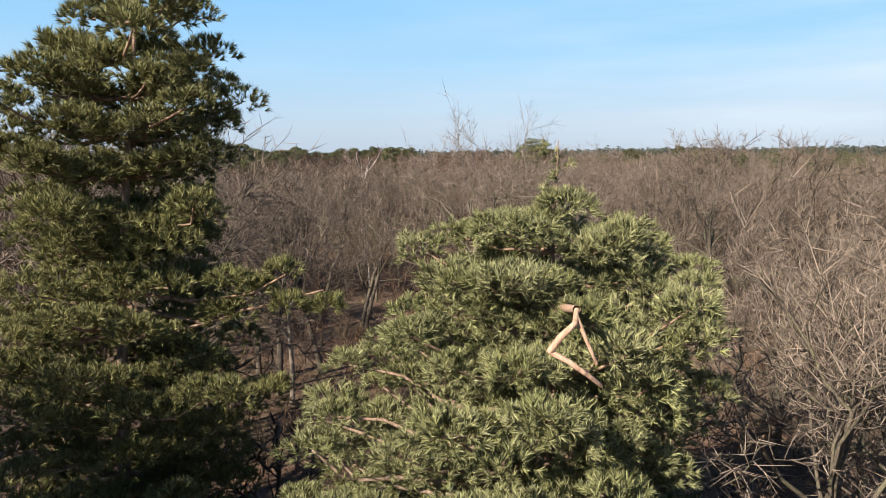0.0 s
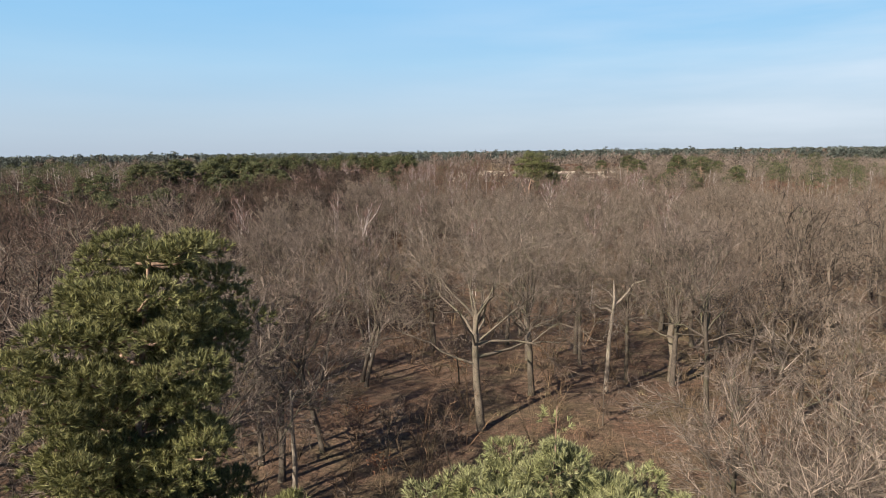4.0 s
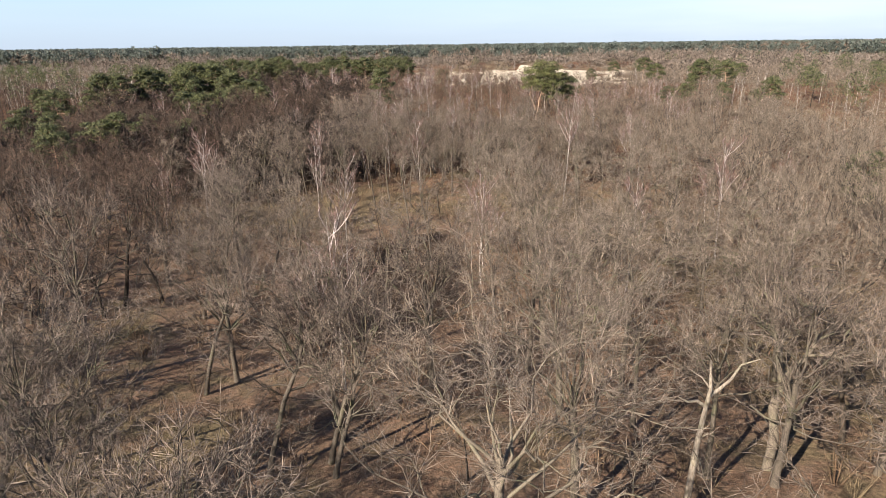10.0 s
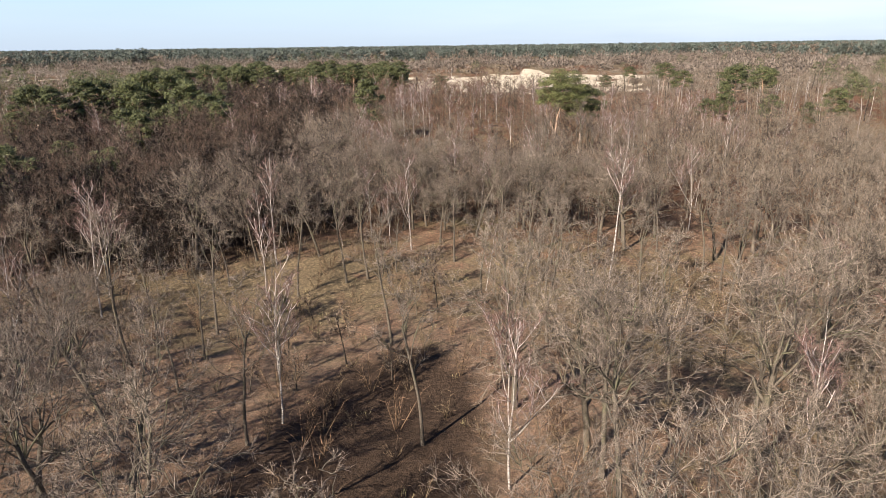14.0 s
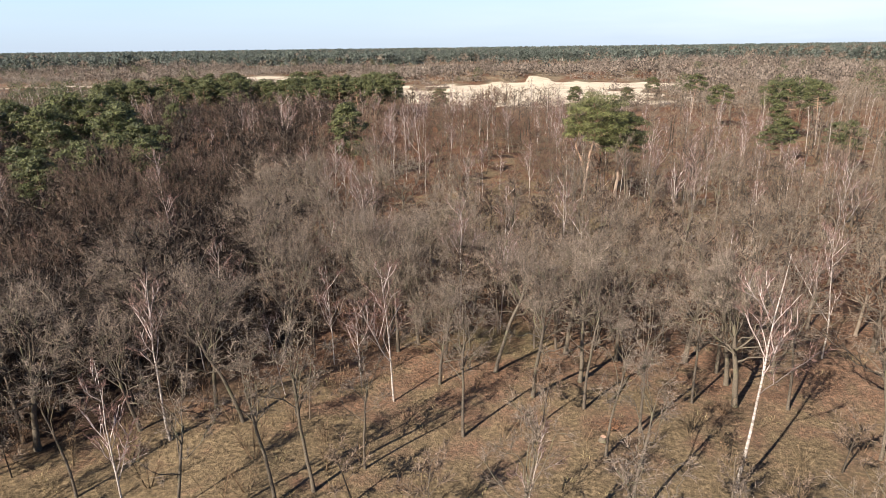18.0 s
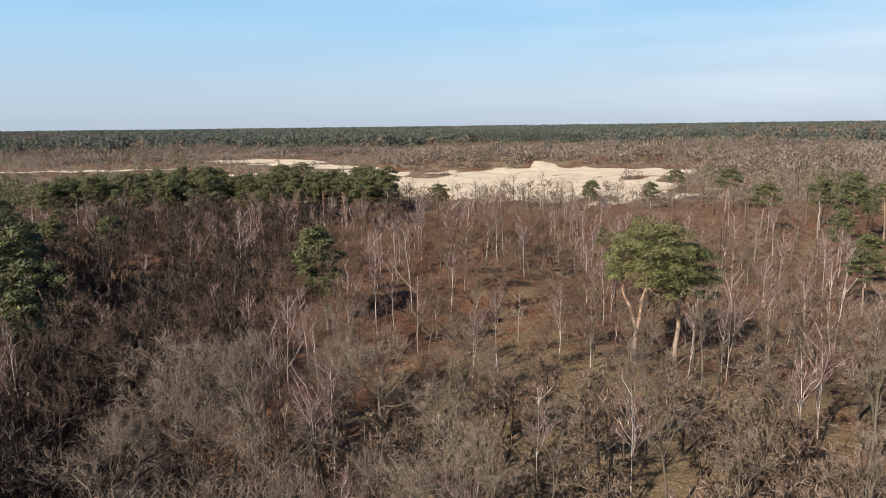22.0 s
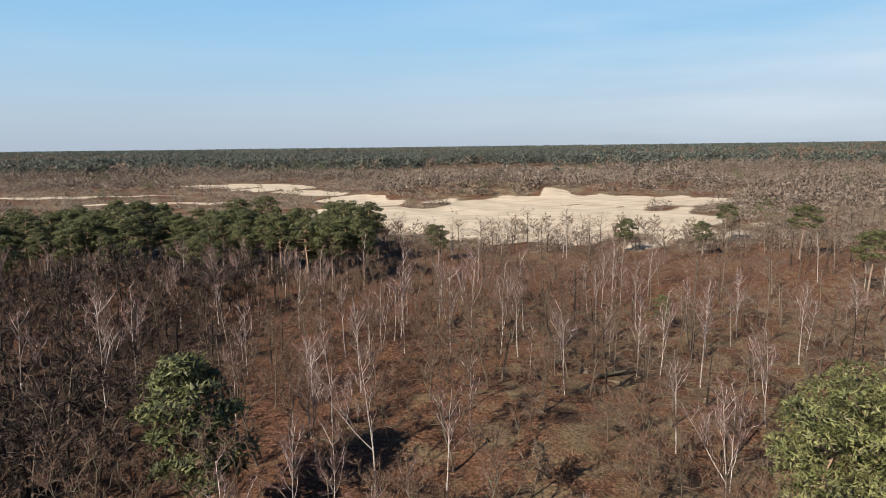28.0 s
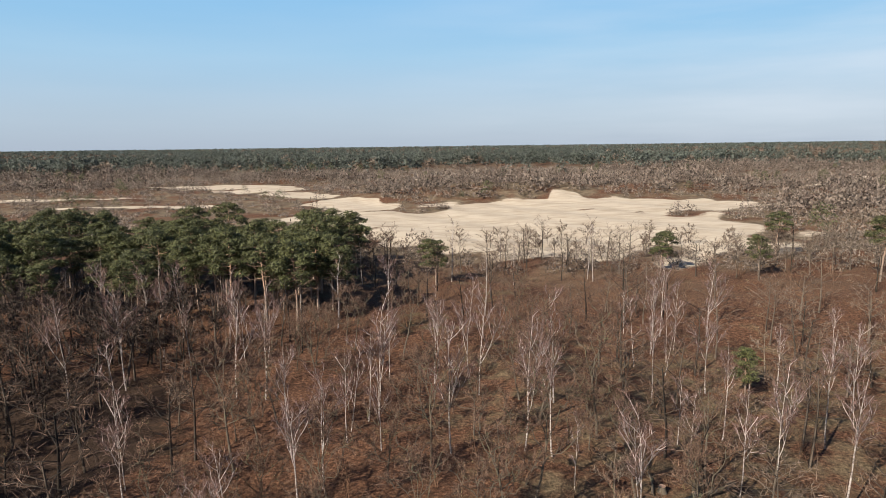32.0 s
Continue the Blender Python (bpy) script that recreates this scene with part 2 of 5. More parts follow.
#: dunes: x, y, half-width, half-depth, height
DUNES = ((20, 486, 60, 28, 7.0), (120, 505, 60, 34, 6.0), (-95, 640, 60, 30, 3.0), (62, 505, 16, 26, 3.0), (150, 385, 34, 30, 3.5),
         (-210, 560, 70, 18, 2.0), (230, 470, 70, 60, 3.0), (-300, 720, 120, 60, 3.0), (260, 720, 120, 60, 3.5))
#: open sand: x, y, half-width, half-depth, turn
SANDS = ((38, 372, 60, 58, 0), (62, 438, 62, 22, 4), (60, 462, 9, 18, 8), (104, 428, 30, 18, 20), (-36, 450, 30, 15, -52), (-20, 396, 34, 24, -12), (-72, 510, 34, 12, -50), (-140, 578, 52, 22, 0), (-100, 548, 26, 14, 20),
         (-215, 496, 70, 7, 6), (-125, 452, 40, 5, 0), (250, 520, 60, 9, 4), (-420, 760, 60, 22, 0), (195, 610, 30, 10, 20), (320, 600, 50, 10, 0))
#: shade of the stands painted as dark ground: x, y, half-width, half-depth
SHADE_PATCHES = ((-7, 68, 12, 15), (-3, 84, 6, 8), (-32, 128, 18, 16), (-26, 140, 14, 14), (-48, 185, 18, 25), (-28, 178, 13, 16), (-34, 226, 16, 26), (-55, 150, 25, 30), (-1, 172, 4, 3), (14, 205, 3, 2.5), (-60, 300, 60, 22))


def smooth(x):
    x = np.clip(x, 0, 1)
    return x * x * (3 - 2 * x)


def land(x, y):
    x, y = np.asarray(x, float), np.asarray(y, float)
    z = np.interp(y, KY, KZ) + 0.35 * np.sin(0.09 * x + 1.3) * np.sin(0.075 * y) + 0.22 * np.sin(0.23 * x + 0.15 * y) + 0.12 * np.sin(0.5 * y - 0.31 * x)
    z = z - 2.4 * smooth((x - 12) / 20) * smooth((y - 165) / 25) * smooth((285 - y) / 45)
    for a, b, w, d, h in DUNES:
        q = ((x - a) / w) ** 2 + ((y - b) / d) ** 2
        z = z + h * np.exp(-q * 1.6)
    return z


def sand_at(x, y):
    """Above 0.5 on open sand, falling off over a few metres."""
    x, y = np.asarray(x, float), np.asarray(y, float)
    wob = 0.16 * np.sin(x * 0.11 + 2) * np.sin(y * 0.13) + 0.10 * np.sin(x * 0.29 - y * 0.21)
    best = np.full(np.broadcast(x, y).shape, -9.0)
    for a, b, w, d, turn in SANDS:
        c, s = math.cos(radians(turn)), math.sin(radians(turn))
        u, v = (x - a) * c + (y - b) * s, -(x - a) * s + (y - b) * c
        best = np.maximum(best, 1 - np.sqrt((u / w) ** 2 + (v / d) ** 2))
    return smooth(0.5 + 1.6 * (best + wob))


def z_at(x, y):
    return float(land(x, y))


def raw_mesh(name, v, f, tint=None, mat=None, smooth_on=False, second=None, split=0):
    me = bpy.data.meshes.new(name)
    v, f = np.asarray(v, np.float32), np.asarray(f, np.int32)
    me.vertices.add(len(v))
    me.vertices.foreach_set("co", v.ravel())
    k = f.shape[1]
    me.loops.add(f.size)
    me.loops.foreach_set("vertex_index", f.ravel())
    me.polygons.add(len(f))
    me.polygons.foreach_set("loop_start", np.arange(0, f.size, k, dtype=np.int32))
    if smooth_on:
        me.polygons.foreach_set("use_smooth", np.ones(len(f), bool))
    me.update(calc_edges=True)
    if tint is not None:
        me.attributes.new("tint", "FLOAT", "POINT").data.foreach_set("value", np.asarray(tint, np.float32))
    if mat:
        me.materials.append(mat)
    if second:
        me.materials.append(second)
        idx = np.zeros(len(f), np.int32)
        idx[split:] = 1
        me.polygons.foreach_set("material_index", idx)
    return me


def graded(fine, step, mid, mstep, end, grow=1.16):
    a = list(np.arange(0, fine, step)) + list(np.arange(fine, mid, mstep))
    d, p = mstep, mid
    while p < end:
        a.append(p)
        d *= grow
        p += d
    return a + [end]


def build_ground():
    half = graded(64, 2.0, 300, 4.5, 5200)
    xs = np.array([-p for p in half[:0:-1]] + half)
    back = graded(60, 4, 80, 8, 5200)
    ys = np.array([-p for p in back[:0:-1]] + graded(330, 2.0, 720, 3.0, 5200))
    gx, gy = np.meshgrid(xs, ys)
    v = np.stack([gx, gy, land(gx, gy)], -1).reshape(-1, 3)
    nx, ny = len(xs), len(ys)
    i = (np.arange(ny - 1)[:, None] * nx + np.arange(nx - 1)).ravel()
    me = raw_mesh("ground", v, np.stack([i, i + 1, i + nx + 1, i + nx], -1), None, None, True)
    me.attributes.new("sand", "FLOAT", "POINT").data.foreach_set("value", sand_at(gx, gy).ravel().astype(np.float32))
    pale = np.exp(-(((gx + 18) / 22) ** 2 + ((gy - 108) / 13) ** 2)) + 0.9 * np.exp(-(((gx - 9) / 22) ** 2 + ((gy - 160) / 17) ** 2)) \
        + 0.45 * smooth((gx + 12) / 26) * smooth((gy - 140) / 20) * smooth((275 - gy) / 30) + np.exp(-(((gx - 30) / 14) ** 2 + ((gy - 60) / 30) ** 2)) * 0.7
    pale = pale + 0.7 * np.exp(-(((gx - 21) / 17) ** 2 + ((gy - 106) / 20) ** 2)) + 0.5 * np.exp(-(((gx - 2) / 16) ** 2 + ((gy - 27) / 16) ** 2))
    me.attributes.new("grass", "FLOAT", "POINT").data.foreach_set("value", np.clip(pale, 0, 1).ravel().astype(np.float32))
    peat = sum(np.exp(-(((gx - a) / w) ** 2 + ((gy - b) / d) ** 2)) for a, b, w, d in SHADE_PATCHES)
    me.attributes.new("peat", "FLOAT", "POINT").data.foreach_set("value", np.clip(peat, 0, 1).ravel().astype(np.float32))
    m, n, l, bs = nodes_of("forest_floor", 0.95, 0.1)
    pos = n.new("ShaderNodeNewGeometry").outputs["Position"]
    fine = noise_node(n, l, 3.2, 6, pos, None, 0.75)
    leaf = noise_node(n, l, 9.0, 3, pos, None, 0.7)
    mid = noise_node(n, l, 0.35, 5, pos)
    broad = noise_node(n, l, 0.06, 4, pos)
    ysep = n.new("ShaderNodeSeparateXYZ")
    l.new(pos, ysep.inputs["Vector"])
    litter = ramp(n, l, fine, [(0.34, (0.018, 0.009, 0.006)), (0.5, (0.105, 0.05, 0.028)), (0.68, (0.29, 0.155, 0.092))])
    litter = mix(n, l, maths(n, l, "MULTIPLY", maths(n, l, "SUBTRACT", leaf, 0.55, True), 3.0, True), litter, (0.28, 0.18, 0.12))
    bleached = maths(n, l, "MULTIPLY", maths(n, l, "SUBTRACT", 145.0, ysep.outputs["Y"]), 0.03, True)
    litter = mix(n, l, maths(n, l, "MULTIPLY", bleached, maths(n, l, "MULTIPLY", mid, 0.85)), litter, mix(n, l, leaf, (0.13, 0.092, 0.064), (0.34, 0.26, 0.19)))
    grass = ramp(n, l, fine, [(0.32, (0.05, 0.036, 0.022)), (0.5, (0.13, 0.094, 0.056)), (0.7, (0.28, 0.203, 0.12))])
    moss = ramp(n, l, fine, [(0.3, (0.08, 0.06, 0.032)), (0.7, (0.2, 0.155, 0.085))])
    ga = n.new("ShaderNodeAttribute")
    ga.attribute_name = "grass"
    patch = noise_node(n, l, 0.9, 4, pos, None, 0.65)
    litter = mix(n, l, maths(n, l, "MULTIPLY", maths(n, l, "SUBTRACT", patch, 0.48, True), 5.0, True), litter, mix(n, l, 0.6, litter, (0.05, 0.03, 0.02)))
    gf = maths(n, l, "MULTIPLY", maths(n, l, "SUBTRACT", maths(n, l, "ADD", maths(n, l, "MULTIPLY", ga.outputs["Fac"], 0.45), mid), 0.62), 5.0, True)
    mf = maths(n, l, "MULTIPLY", maths(n, l, "SUBTRACT", maths(n, l, "ADD", maths(n, l, "MULTIPLY", mid, 0.5), broad), maths(n, l, "ADD", 0.80, maths(n, l, "MULTIPLY", maths(n, l, "SUBTRACT", ysep.outputs["Y"], 130.0, True), 0.06))), 7.0, True)
    col = mix(n, l, gf, mix(n, l, mf, litter, moss), grass)
    sa = n.new("ShaderNodeAttribute")
    sa.attribute_name = "sand"
    edge = noise_node(n, l, 0.22, 7, pos, None, 0.7)
    sf = maths(n, l, "MULTIPLY", maths(n, l, "SUBTRACT", maths(n, l, "ADD", sa.outputs["Fac"], maths(n, l, "MULTIPLY", edge, 0.7)), 0.74), 6.0, True)
    rip = noise_node(n, l, 0.12, 6, pos, (1, 2.5, 1))
    sand = ramp(n, l, rip, [(0.3, (0.34, 0.275, 0.2)), (0.6, (0.46, 0.385, 0.295))])
    far = ramp(n, l, mid, [(0.35, (0.09, 0.065, 0.043)), (0.65, (0.19, 0.145, 0.095))])
    xyz = n.new("ShaderNodeSeparateXYZ")
    l.new(pos, xyz.inputs["Vector"])
    heath = maths(n, l, "MULTIPLY", maths(n, l, "SUBTRACT", xyz.outputs["Y"], 270.0), 0.02, True)
    col = mix(n, l, heath, col, mix(n, l, maths(n, l, "MULTIPLY", maths(n, l, "SUBTRACT", broad, 0.42), 6.0, True), far, litter))
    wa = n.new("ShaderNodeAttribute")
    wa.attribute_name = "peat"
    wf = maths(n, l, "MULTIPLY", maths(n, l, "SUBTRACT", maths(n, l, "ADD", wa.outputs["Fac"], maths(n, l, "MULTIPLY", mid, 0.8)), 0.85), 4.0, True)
    # darkens the floor where shade lies, put into the ground's colour
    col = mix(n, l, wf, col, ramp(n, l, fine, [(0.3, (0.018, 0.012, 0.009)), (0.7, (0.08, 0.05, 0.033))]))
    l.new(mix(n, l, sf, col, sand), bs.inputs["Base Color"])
    hb = maths(n, l, "MULTIPLY", fine, maths(n, l, "SUBTRACT", 1.0, maths(n, l, "MULTIPLY", sf, 0.8)))
    bump(n, l, bs, hb, 0.25, 0.9)
    me.materials.append(m)
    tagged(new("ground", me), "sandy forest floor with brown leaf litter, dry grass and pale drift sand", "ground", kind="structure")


build_ground()


# ---- wood and needles ----
class Geo:
    """Triangles gathered for one mesh."""

    def __init__(self):
        self.v, self.f, self.count = [], [], 0

    def add(self, v, f):
        self.v.append(np.asarray(v, np.float32))
        self.f.append(np.asarray(f, np.int32) + self.count)
        self.count += len(v)

    def tube(self, pts, radii, sides):
        pts = np.asarray(pts, float)
        d = np.gradient(pts, axis=0)
        d /= np.linalg.norm(d, axis=1)[:, None] + 1e-9
        ref = np.array([1.0, 0, 0]) if abs(d[0][0]) < 0.8 else np.array([0, 1.0, 0])
        u = np.cross(d, ref)
        u /= np.linalg.norm(u, axis=1)[:, None] + 1e-9
        w = np.cross(d, u)
        a = np.arange(sides) * 2 * math.pi / sides
        r = np.asarray(radii, float)[:, None, None]
        ring = pts[:, None, :] + r * (np.cos(a)[None, :, None] * u[:, None, :] + np.sin(a)[None, :, None] * w[:, None, :])
        k = np.arange(sides)
        k2 = (k + 1) % sides
        f = []
        for i in range(len(pts) - 1):
            o, q = i * sides, (i + 1) * sides
            f += [np.stack([o + k, o + k2, q + k2], -1), np.stack([o + k, q + k2, q + k], -1)]
        self.add(ring.reshape(-1, 3), np.concatenate(f))

    def spike(self, p, q, r):
        """A three-sided tapering twig."""
        d = q - p
        d = d / (np.linalg.norm(d) + 1e-9)
        u = np.cross(d, (0.3, 0.5, 0.81))
        u = u / (np.linalg.norm(u) + 1e-9) * r
        w = np.cross(d, u)
        self.add([p + u, p - 0.5 * u + 0.87 * w, p - 0.5 * u - 0.87 * w, q], [(0, 1, 3), (1, 2, 3), (2, 0, 3)])

    def blades(self, p, d, length, width):
        """Thin tapering blades, many at once."""
        p, d = np.asarray(p, float), np.asarray(d, float)
        u = np.cross(d, RNG.normal(size=d.shape))
        u /= np.linalg.norm(u, axis=1)[:, None] + 1e-9
        h = np.asarray(width)[:, None] * 0.5 * u if np.ndim(width) else width * 0.5 * u
        tip = p + d * (np.asarray(length)[:, None] if np.ndim(length) else length)
        n = len(p)
        self.add(np.stack([p - h, p + h, tip], 1).reshape(-1, 3), np.arange(3 * n).reshape(-1, 3))

    def shingles(self, p, out, length, width, tilt=0.6):
        """Short blades that lie along a rounded surface and lift off it; out: the surface's outward ways."""
        a = units(np.cross(out, RNG.normal(size=out.shape)))
        d = units(a + out * tilt)
        side = units(np.cross(out, d)) * (np.asarray(width) * 0.5)
        tip = p + d * (np.asarray(length)[:, None] if np.ndim(length) else length)
        n = len(p)
        self.add(np.stack([p - side, p + side, tip], 1).reshape(-1, 3), np.arange(3 * n).reshape(-1, 3))

    def arrays(self):
        return np.concatenate(self.v), np.concatenate(self.f)

    def mesh(self, name, mat, smooth_on=False):
        v, f = self.arrays()
        return raw_mesh(name, v, f, None, mat, smooth_on)


RNG = np.random.default_rng(7)


def units(a):
    return a / (np.linalg.norm(a, axis=-1, keepdims=True) + 1e-9)


def fans(d, low, high):
    """Ways that leave those of d by low to high degrees."""
    u = units(np.cross(d, RNG.normal(size=d.shape)))
    a = np.radians(RNG.uniform(low, high, len(d)))[:, None]
    return d * np.cos(a) + u * np.sin(a)


def points_on(pts, t):
    """Points of a line at parts t of it, and its way there."""
    s = np.clip(t, 0, 0.9999) * (len(pts) - 1)
    i = s.astype(int)
    step = pts[i + 1] - pts[i]
    return pts[i] + step * (s - i)[:, None], units(step)


def unit(v):
    return v / (np.linalg.norm(v) + 1e-9)


def wander(p, d, length, n, bend, lift):
    """A crooked line of n steps."""
    pts = [np.array(p, float)]
    d = unit(np.array(d, float))
    for _ in range(n):
        d = unit(d + RNG.normal(size=3) * bend + np.array((0, 0, lift)))
        pts.append(pts[-1] + d * length / n)
    return np.array(pts), d


def along(pts, t):
    s = t * (len(pts) - 1)
    i = min(int(s), len(pts) - 2)
    return pts[i] + (pts[i + 1] - pts[i]) * (s - i), unit(pts[i + 1] - pts[i])


def aside(d, spread):
    """A way that leaves d by about spread degrees."""
    u = unit(np.cross(d, RNG.normal(size=3)))
    a = radians(spread)
    return unit(d * math.cos(a) + u * math.sin(a))


def birch_frame(h, r, clear, limbs, thick):
    """Stem and rising limbs of a birch: lines with their radii."""
    tp, td = wander((0, 0, -0.3), (RNG.normal() * 0.03, RNG.normal() * 0.03, 1), h * 0.93, 9, 0.04, 0.09)
    stems = [(tp, np.linspace(thick * 1.2, thick * 0.12, 10))]
    out = []
    if limbs > 12:
        p, d = along(tp, 0.32)
        q, _ = wander(p, (RNG.normal() * 0.4, RNG.normal() * 0.4, 1.0), h * 0.56, 7, 0.06, 0.08)
        stems.append((q, np.linspace(thick * 0.7, thick * 0.1, 8)))
    for k in range(limbs):
        base = stems[k % len(stems)][0]
        t = (clear if k % len(stems) == 0 else 0.2) + (0.97 - clear) * RNG.random() ** 0.9 * 0.98
        p, d = along(base, min(t, 0.97))
        az = k * 2.4 + RNG.normal() * 0.4
        w = unit(np.array((math.cos(az), math.sin(az), RNG.uniform(0.9, 2.2))))
        length = r * (1.3 - 0.75 * t) * RNG.uniform(0.75, 1.25)
        q, _ = wander(p, w, length, 5, 0.1, 0.05)
        out.append((q, length * 0.45, thick * 0.38 * (1.15 - 0.7 * t)))
    return stems, out


def oak_frame(h, r, clear, limbs, thick, sway=0.07):
    """Trunk and crooked limbs of an oak that spread to fill a dome."""
    fork = h * clear
    tp, td = wander((0, 0, -0.3), (RNG.normal() * sway * 0.6, RNG.normal() * sway * 0.6, 1), fork + h * 0.22, 7, sway, 0.06)
    tr = np.linspace(thick, thick * 0.55, 8)
    tr[0] *= 1.3
    out = []
    mid = np.array((tp[-1][0] * 0.6, tp[-1][1] * 0.6, fork))
    for k in range(limbs):
        u = (k + RNG.uniform(0.2, 0.8)) / limbs
        az = k * 2.4 + RNG.normal() * 0.3
        up = math.sin(u * math.pi / 2)
        flat = math.cos(u * math.pi / 2) ** 0.7
        goal = mid + np.array((math.cos(az) * r * flat, math.sin(az) * r * flat, (h - fork) * (0.12 + 0.8 * up))) * RNG.uniform(0.82, 1.08)
        p, d = along(tp, min(0.99, 0.62 + 0.37 * u + RNG.normal() * 0.05))
        way = goal - p
        length = float(np.linalg.norm(way))
        n = 7
        f = np.linspace(0, 1, n + 1)[:, None]
        sag = np.array((0, 0, 0.16 * length)) * np.sin(f * math.pi) * (1 if u > 0.3 else -0.3)
        kink = np.cumsum(RNG.normal(size=(n + 1, 3)) * 0.055 * length, 0) * np.minimum(f * 3, 1)
        q = p + way * f + sag + kink - kink[-1] * f
        br = thick * (0.42 - 0.16 * u) * RNG.uniform(0.75, 1.1)
        out.append((q, r * 0.42, br))
    return [(tp, tr)], out, mid


def bare_tree(h, r, clear, limbs, secs, ters, twigs, kind="oak", thick=0.16, fine=0.014, sides=5, sway=0.07):
    """Trunk, limbs and twigs of a leafless tree that stands at the origin. Returns the stem, the list of limbs and the twigs."""
    stem, spray, limb_geos = Geo(), Geo(), []
    birch = kind == "birch"
    if birch:
        stems, frame_limbs = birch_frame(h, r, clear, limbs, thick)
        mid = np.array((0, 0, h * clear))
    else:
        stems, frame_limbs, mid = oak_frame(h, r, clear, limbs, thick, sway)
    for q, rad in stems:
        stem.tube(q, rad, 7)
    tw_p, tw_d, tw_l = [], [], []
    for q, length, br in frame_limbs:
        g = Geo()
        g.tube(q, np.linspace(max(br, 0.02) ** 0.5, (fine * 0.7) ** 0.5, len(q)) ** 2, sides)
        limb_geos.append(g)
        for s in range(secs):
            p, d = along(q, RNG.uniform(0.28, 1.0) if birch else 1.0 - 0.72 * RNG.random() ** 1.3)
            away = unit(p - mid)
            w = unit(aside(d, RNG.uniform(25, 70)) + away * (0.35 if birch else 0.55) + np.array((0, 0, 0.3 if birch else 0.15)))
            ln = length * RNG.uniform(0.55, 1.1)
            c, cd = wander(p, w, ln, 4, 0.13 if birch else 0.46, 0.05)
            g.tube(c, np.linspace(max(fine * 1.1, br * 0.26), fine * 0.55, 5), 3)
            p2, d2 = points_on(c, RNG.uniform(0.15, 1.0, ters))
            w2 = units(fans(d2, 20, 65) + away * 0.35 + np.array((0, 0, 0.12)))
            l2 = ln * RNG.uniform(0.4, 0.75, ters)[:, None]
            e2 = p2 + w2 * l2
            for a, b in zip(p2, e2):
                spray.spike(a, b, fine * 0.7)
            fr = RNG.uniform(0.15, 1.0, (ters, twigs, 1))
            at = p2[:, None] + (e2 - p2)[:, None] * fr
            dirs = units(w2[:, None] + RNG.normal(size=(ters, twigs, 3)) * (0.5 if birch else 0.8) + np.array((0, 0, -0.12 if birch else 0.08)))
            tw_p.append(at.reshape(-1, 3))
            tw_d.append(dirs.reshape(-1, 3))
            tw_l.append((l2 * RNG.uniform(0.3, 0.66, (ters, twigs))).ravel())
    spray.blades(np.concatenate(tw_p), np.concatenate(tw_d), np.concatenate(tw_l), fine)
    return stem, limb_geos, spray


def tuft_pad(leaf, c, rad, deep, n, needle, size, width):
    """A rounded cushion of needle brushes, as at the end of a near pine's branch."""
    u = units(RNG.normal(size=(n, 3)))
    u[:, 2] = np.where(u[:, 2] < -0.4, -u[:, 2], u[:, 2])
    lobe = 0.72 + 0.34 * np.abs(np.sin(u[:, 0] * 4.1 + c[0] * 3) * np.cos(u[:, 1] * 3.7 + c[1] * 5))
    p = c + u * lobe[:, None] * np.array((rad, rad, rad * deep)) * RNG.uniform(0.72, 1.0, (n, 1))
    d = units(u + np.array((0, 0, 0.55)) + RNG.normal(size=(n, 3)) * 0.25)
    dirs = units(d[:, None] + units(RNG.normal(size=(n, needle, 3))) * 0.78)
    at = p[:, None] + RNG.random((n, needle, 1)) * d[:, None] * size * 0.5
    leaf.blades(at.reshape(-1, 3), dirs.reshape(-1, 3), size * RNG.uniform(0.7, 1.05, n * needle), width)


def clump(leaf, c, rad, deep, n, size, width):
    """A rounded cushion of short blades: a pine's clump seen from some way off."""
    u = units(RNG.normal(size=(n, 3)))
    u[:, 2] = np.where(u[:, 2] < -0.45, -u[:, 2], u[:, 2])
    lobe = 0.66 + 0.42 * np.abs(np.sin(u[:, 0] * 3.4 + c[0] * 3) * np.cos(u[:, 1] * 3.1 + c[1] * 5 + u[:, 2] * 2))
    p = c + u * lobe[:, None] * np.array((rad, rad, rad * deep)) * RNG.uniform(0.85, 1.03, (n, 1))
    out = units(u / np.array((1, 1, deep)) + RNG.normal(size=(n, 3)) * 0.24)
    leaf.shingles(p, out, size * RNG.uniform(0.7, 1.3, n), width, 0.45)


def pine_limb(wood, p, q, radius):
    """A crooked limb from p to q."""
    f = np.linspace(0, 1, 6)[:, None]
    ln = float(np.linalg.norm(q - p))
    kink = np.cumsum(RNG.normal(size=(6, 3)) * 0.05 * ln, 0) * f
    line = p + (q - p) * f + kink - kink[-1] * f - np.array((0, 0, 0.1 * ln)) * np.sin(f * math.pi)
    wood.tube(line, np.linspace(radius, radius * 0.3, 6), 5)
    return line


def part(name, geo, mat, parent, label="", smooth_on=False):
    me = geo if isinstance(geo, bpy.types.Mesh) else geo.mesh(name, mat, smooth_on)
    ob = new(name, me)
    ob.parent = parent
    if label:
        ob["label"] = label
    return ob


def place(x, y, turn=0.0, size=1.0, sink=0.0):
    return Matrix.Translation((x, y, z_at(x, y) - sink)) @ Matrix.Rotation(turn, 4, "Z") @ Matrix.Diagonal((size, size, size, 1))


def put(proto, x, y, turn=0.0, size=1.0):
    """A copy of a tree standing on the ground at x, y."""
    ob = copy_thing(proto, pose(0, 0, 0))
    ob.matrix_basis = place(x, y, turn, size)
    return ob


def merged(geos):
    g = Geo()
    for o in geos:
        g.add(*o.arrays())
    return g


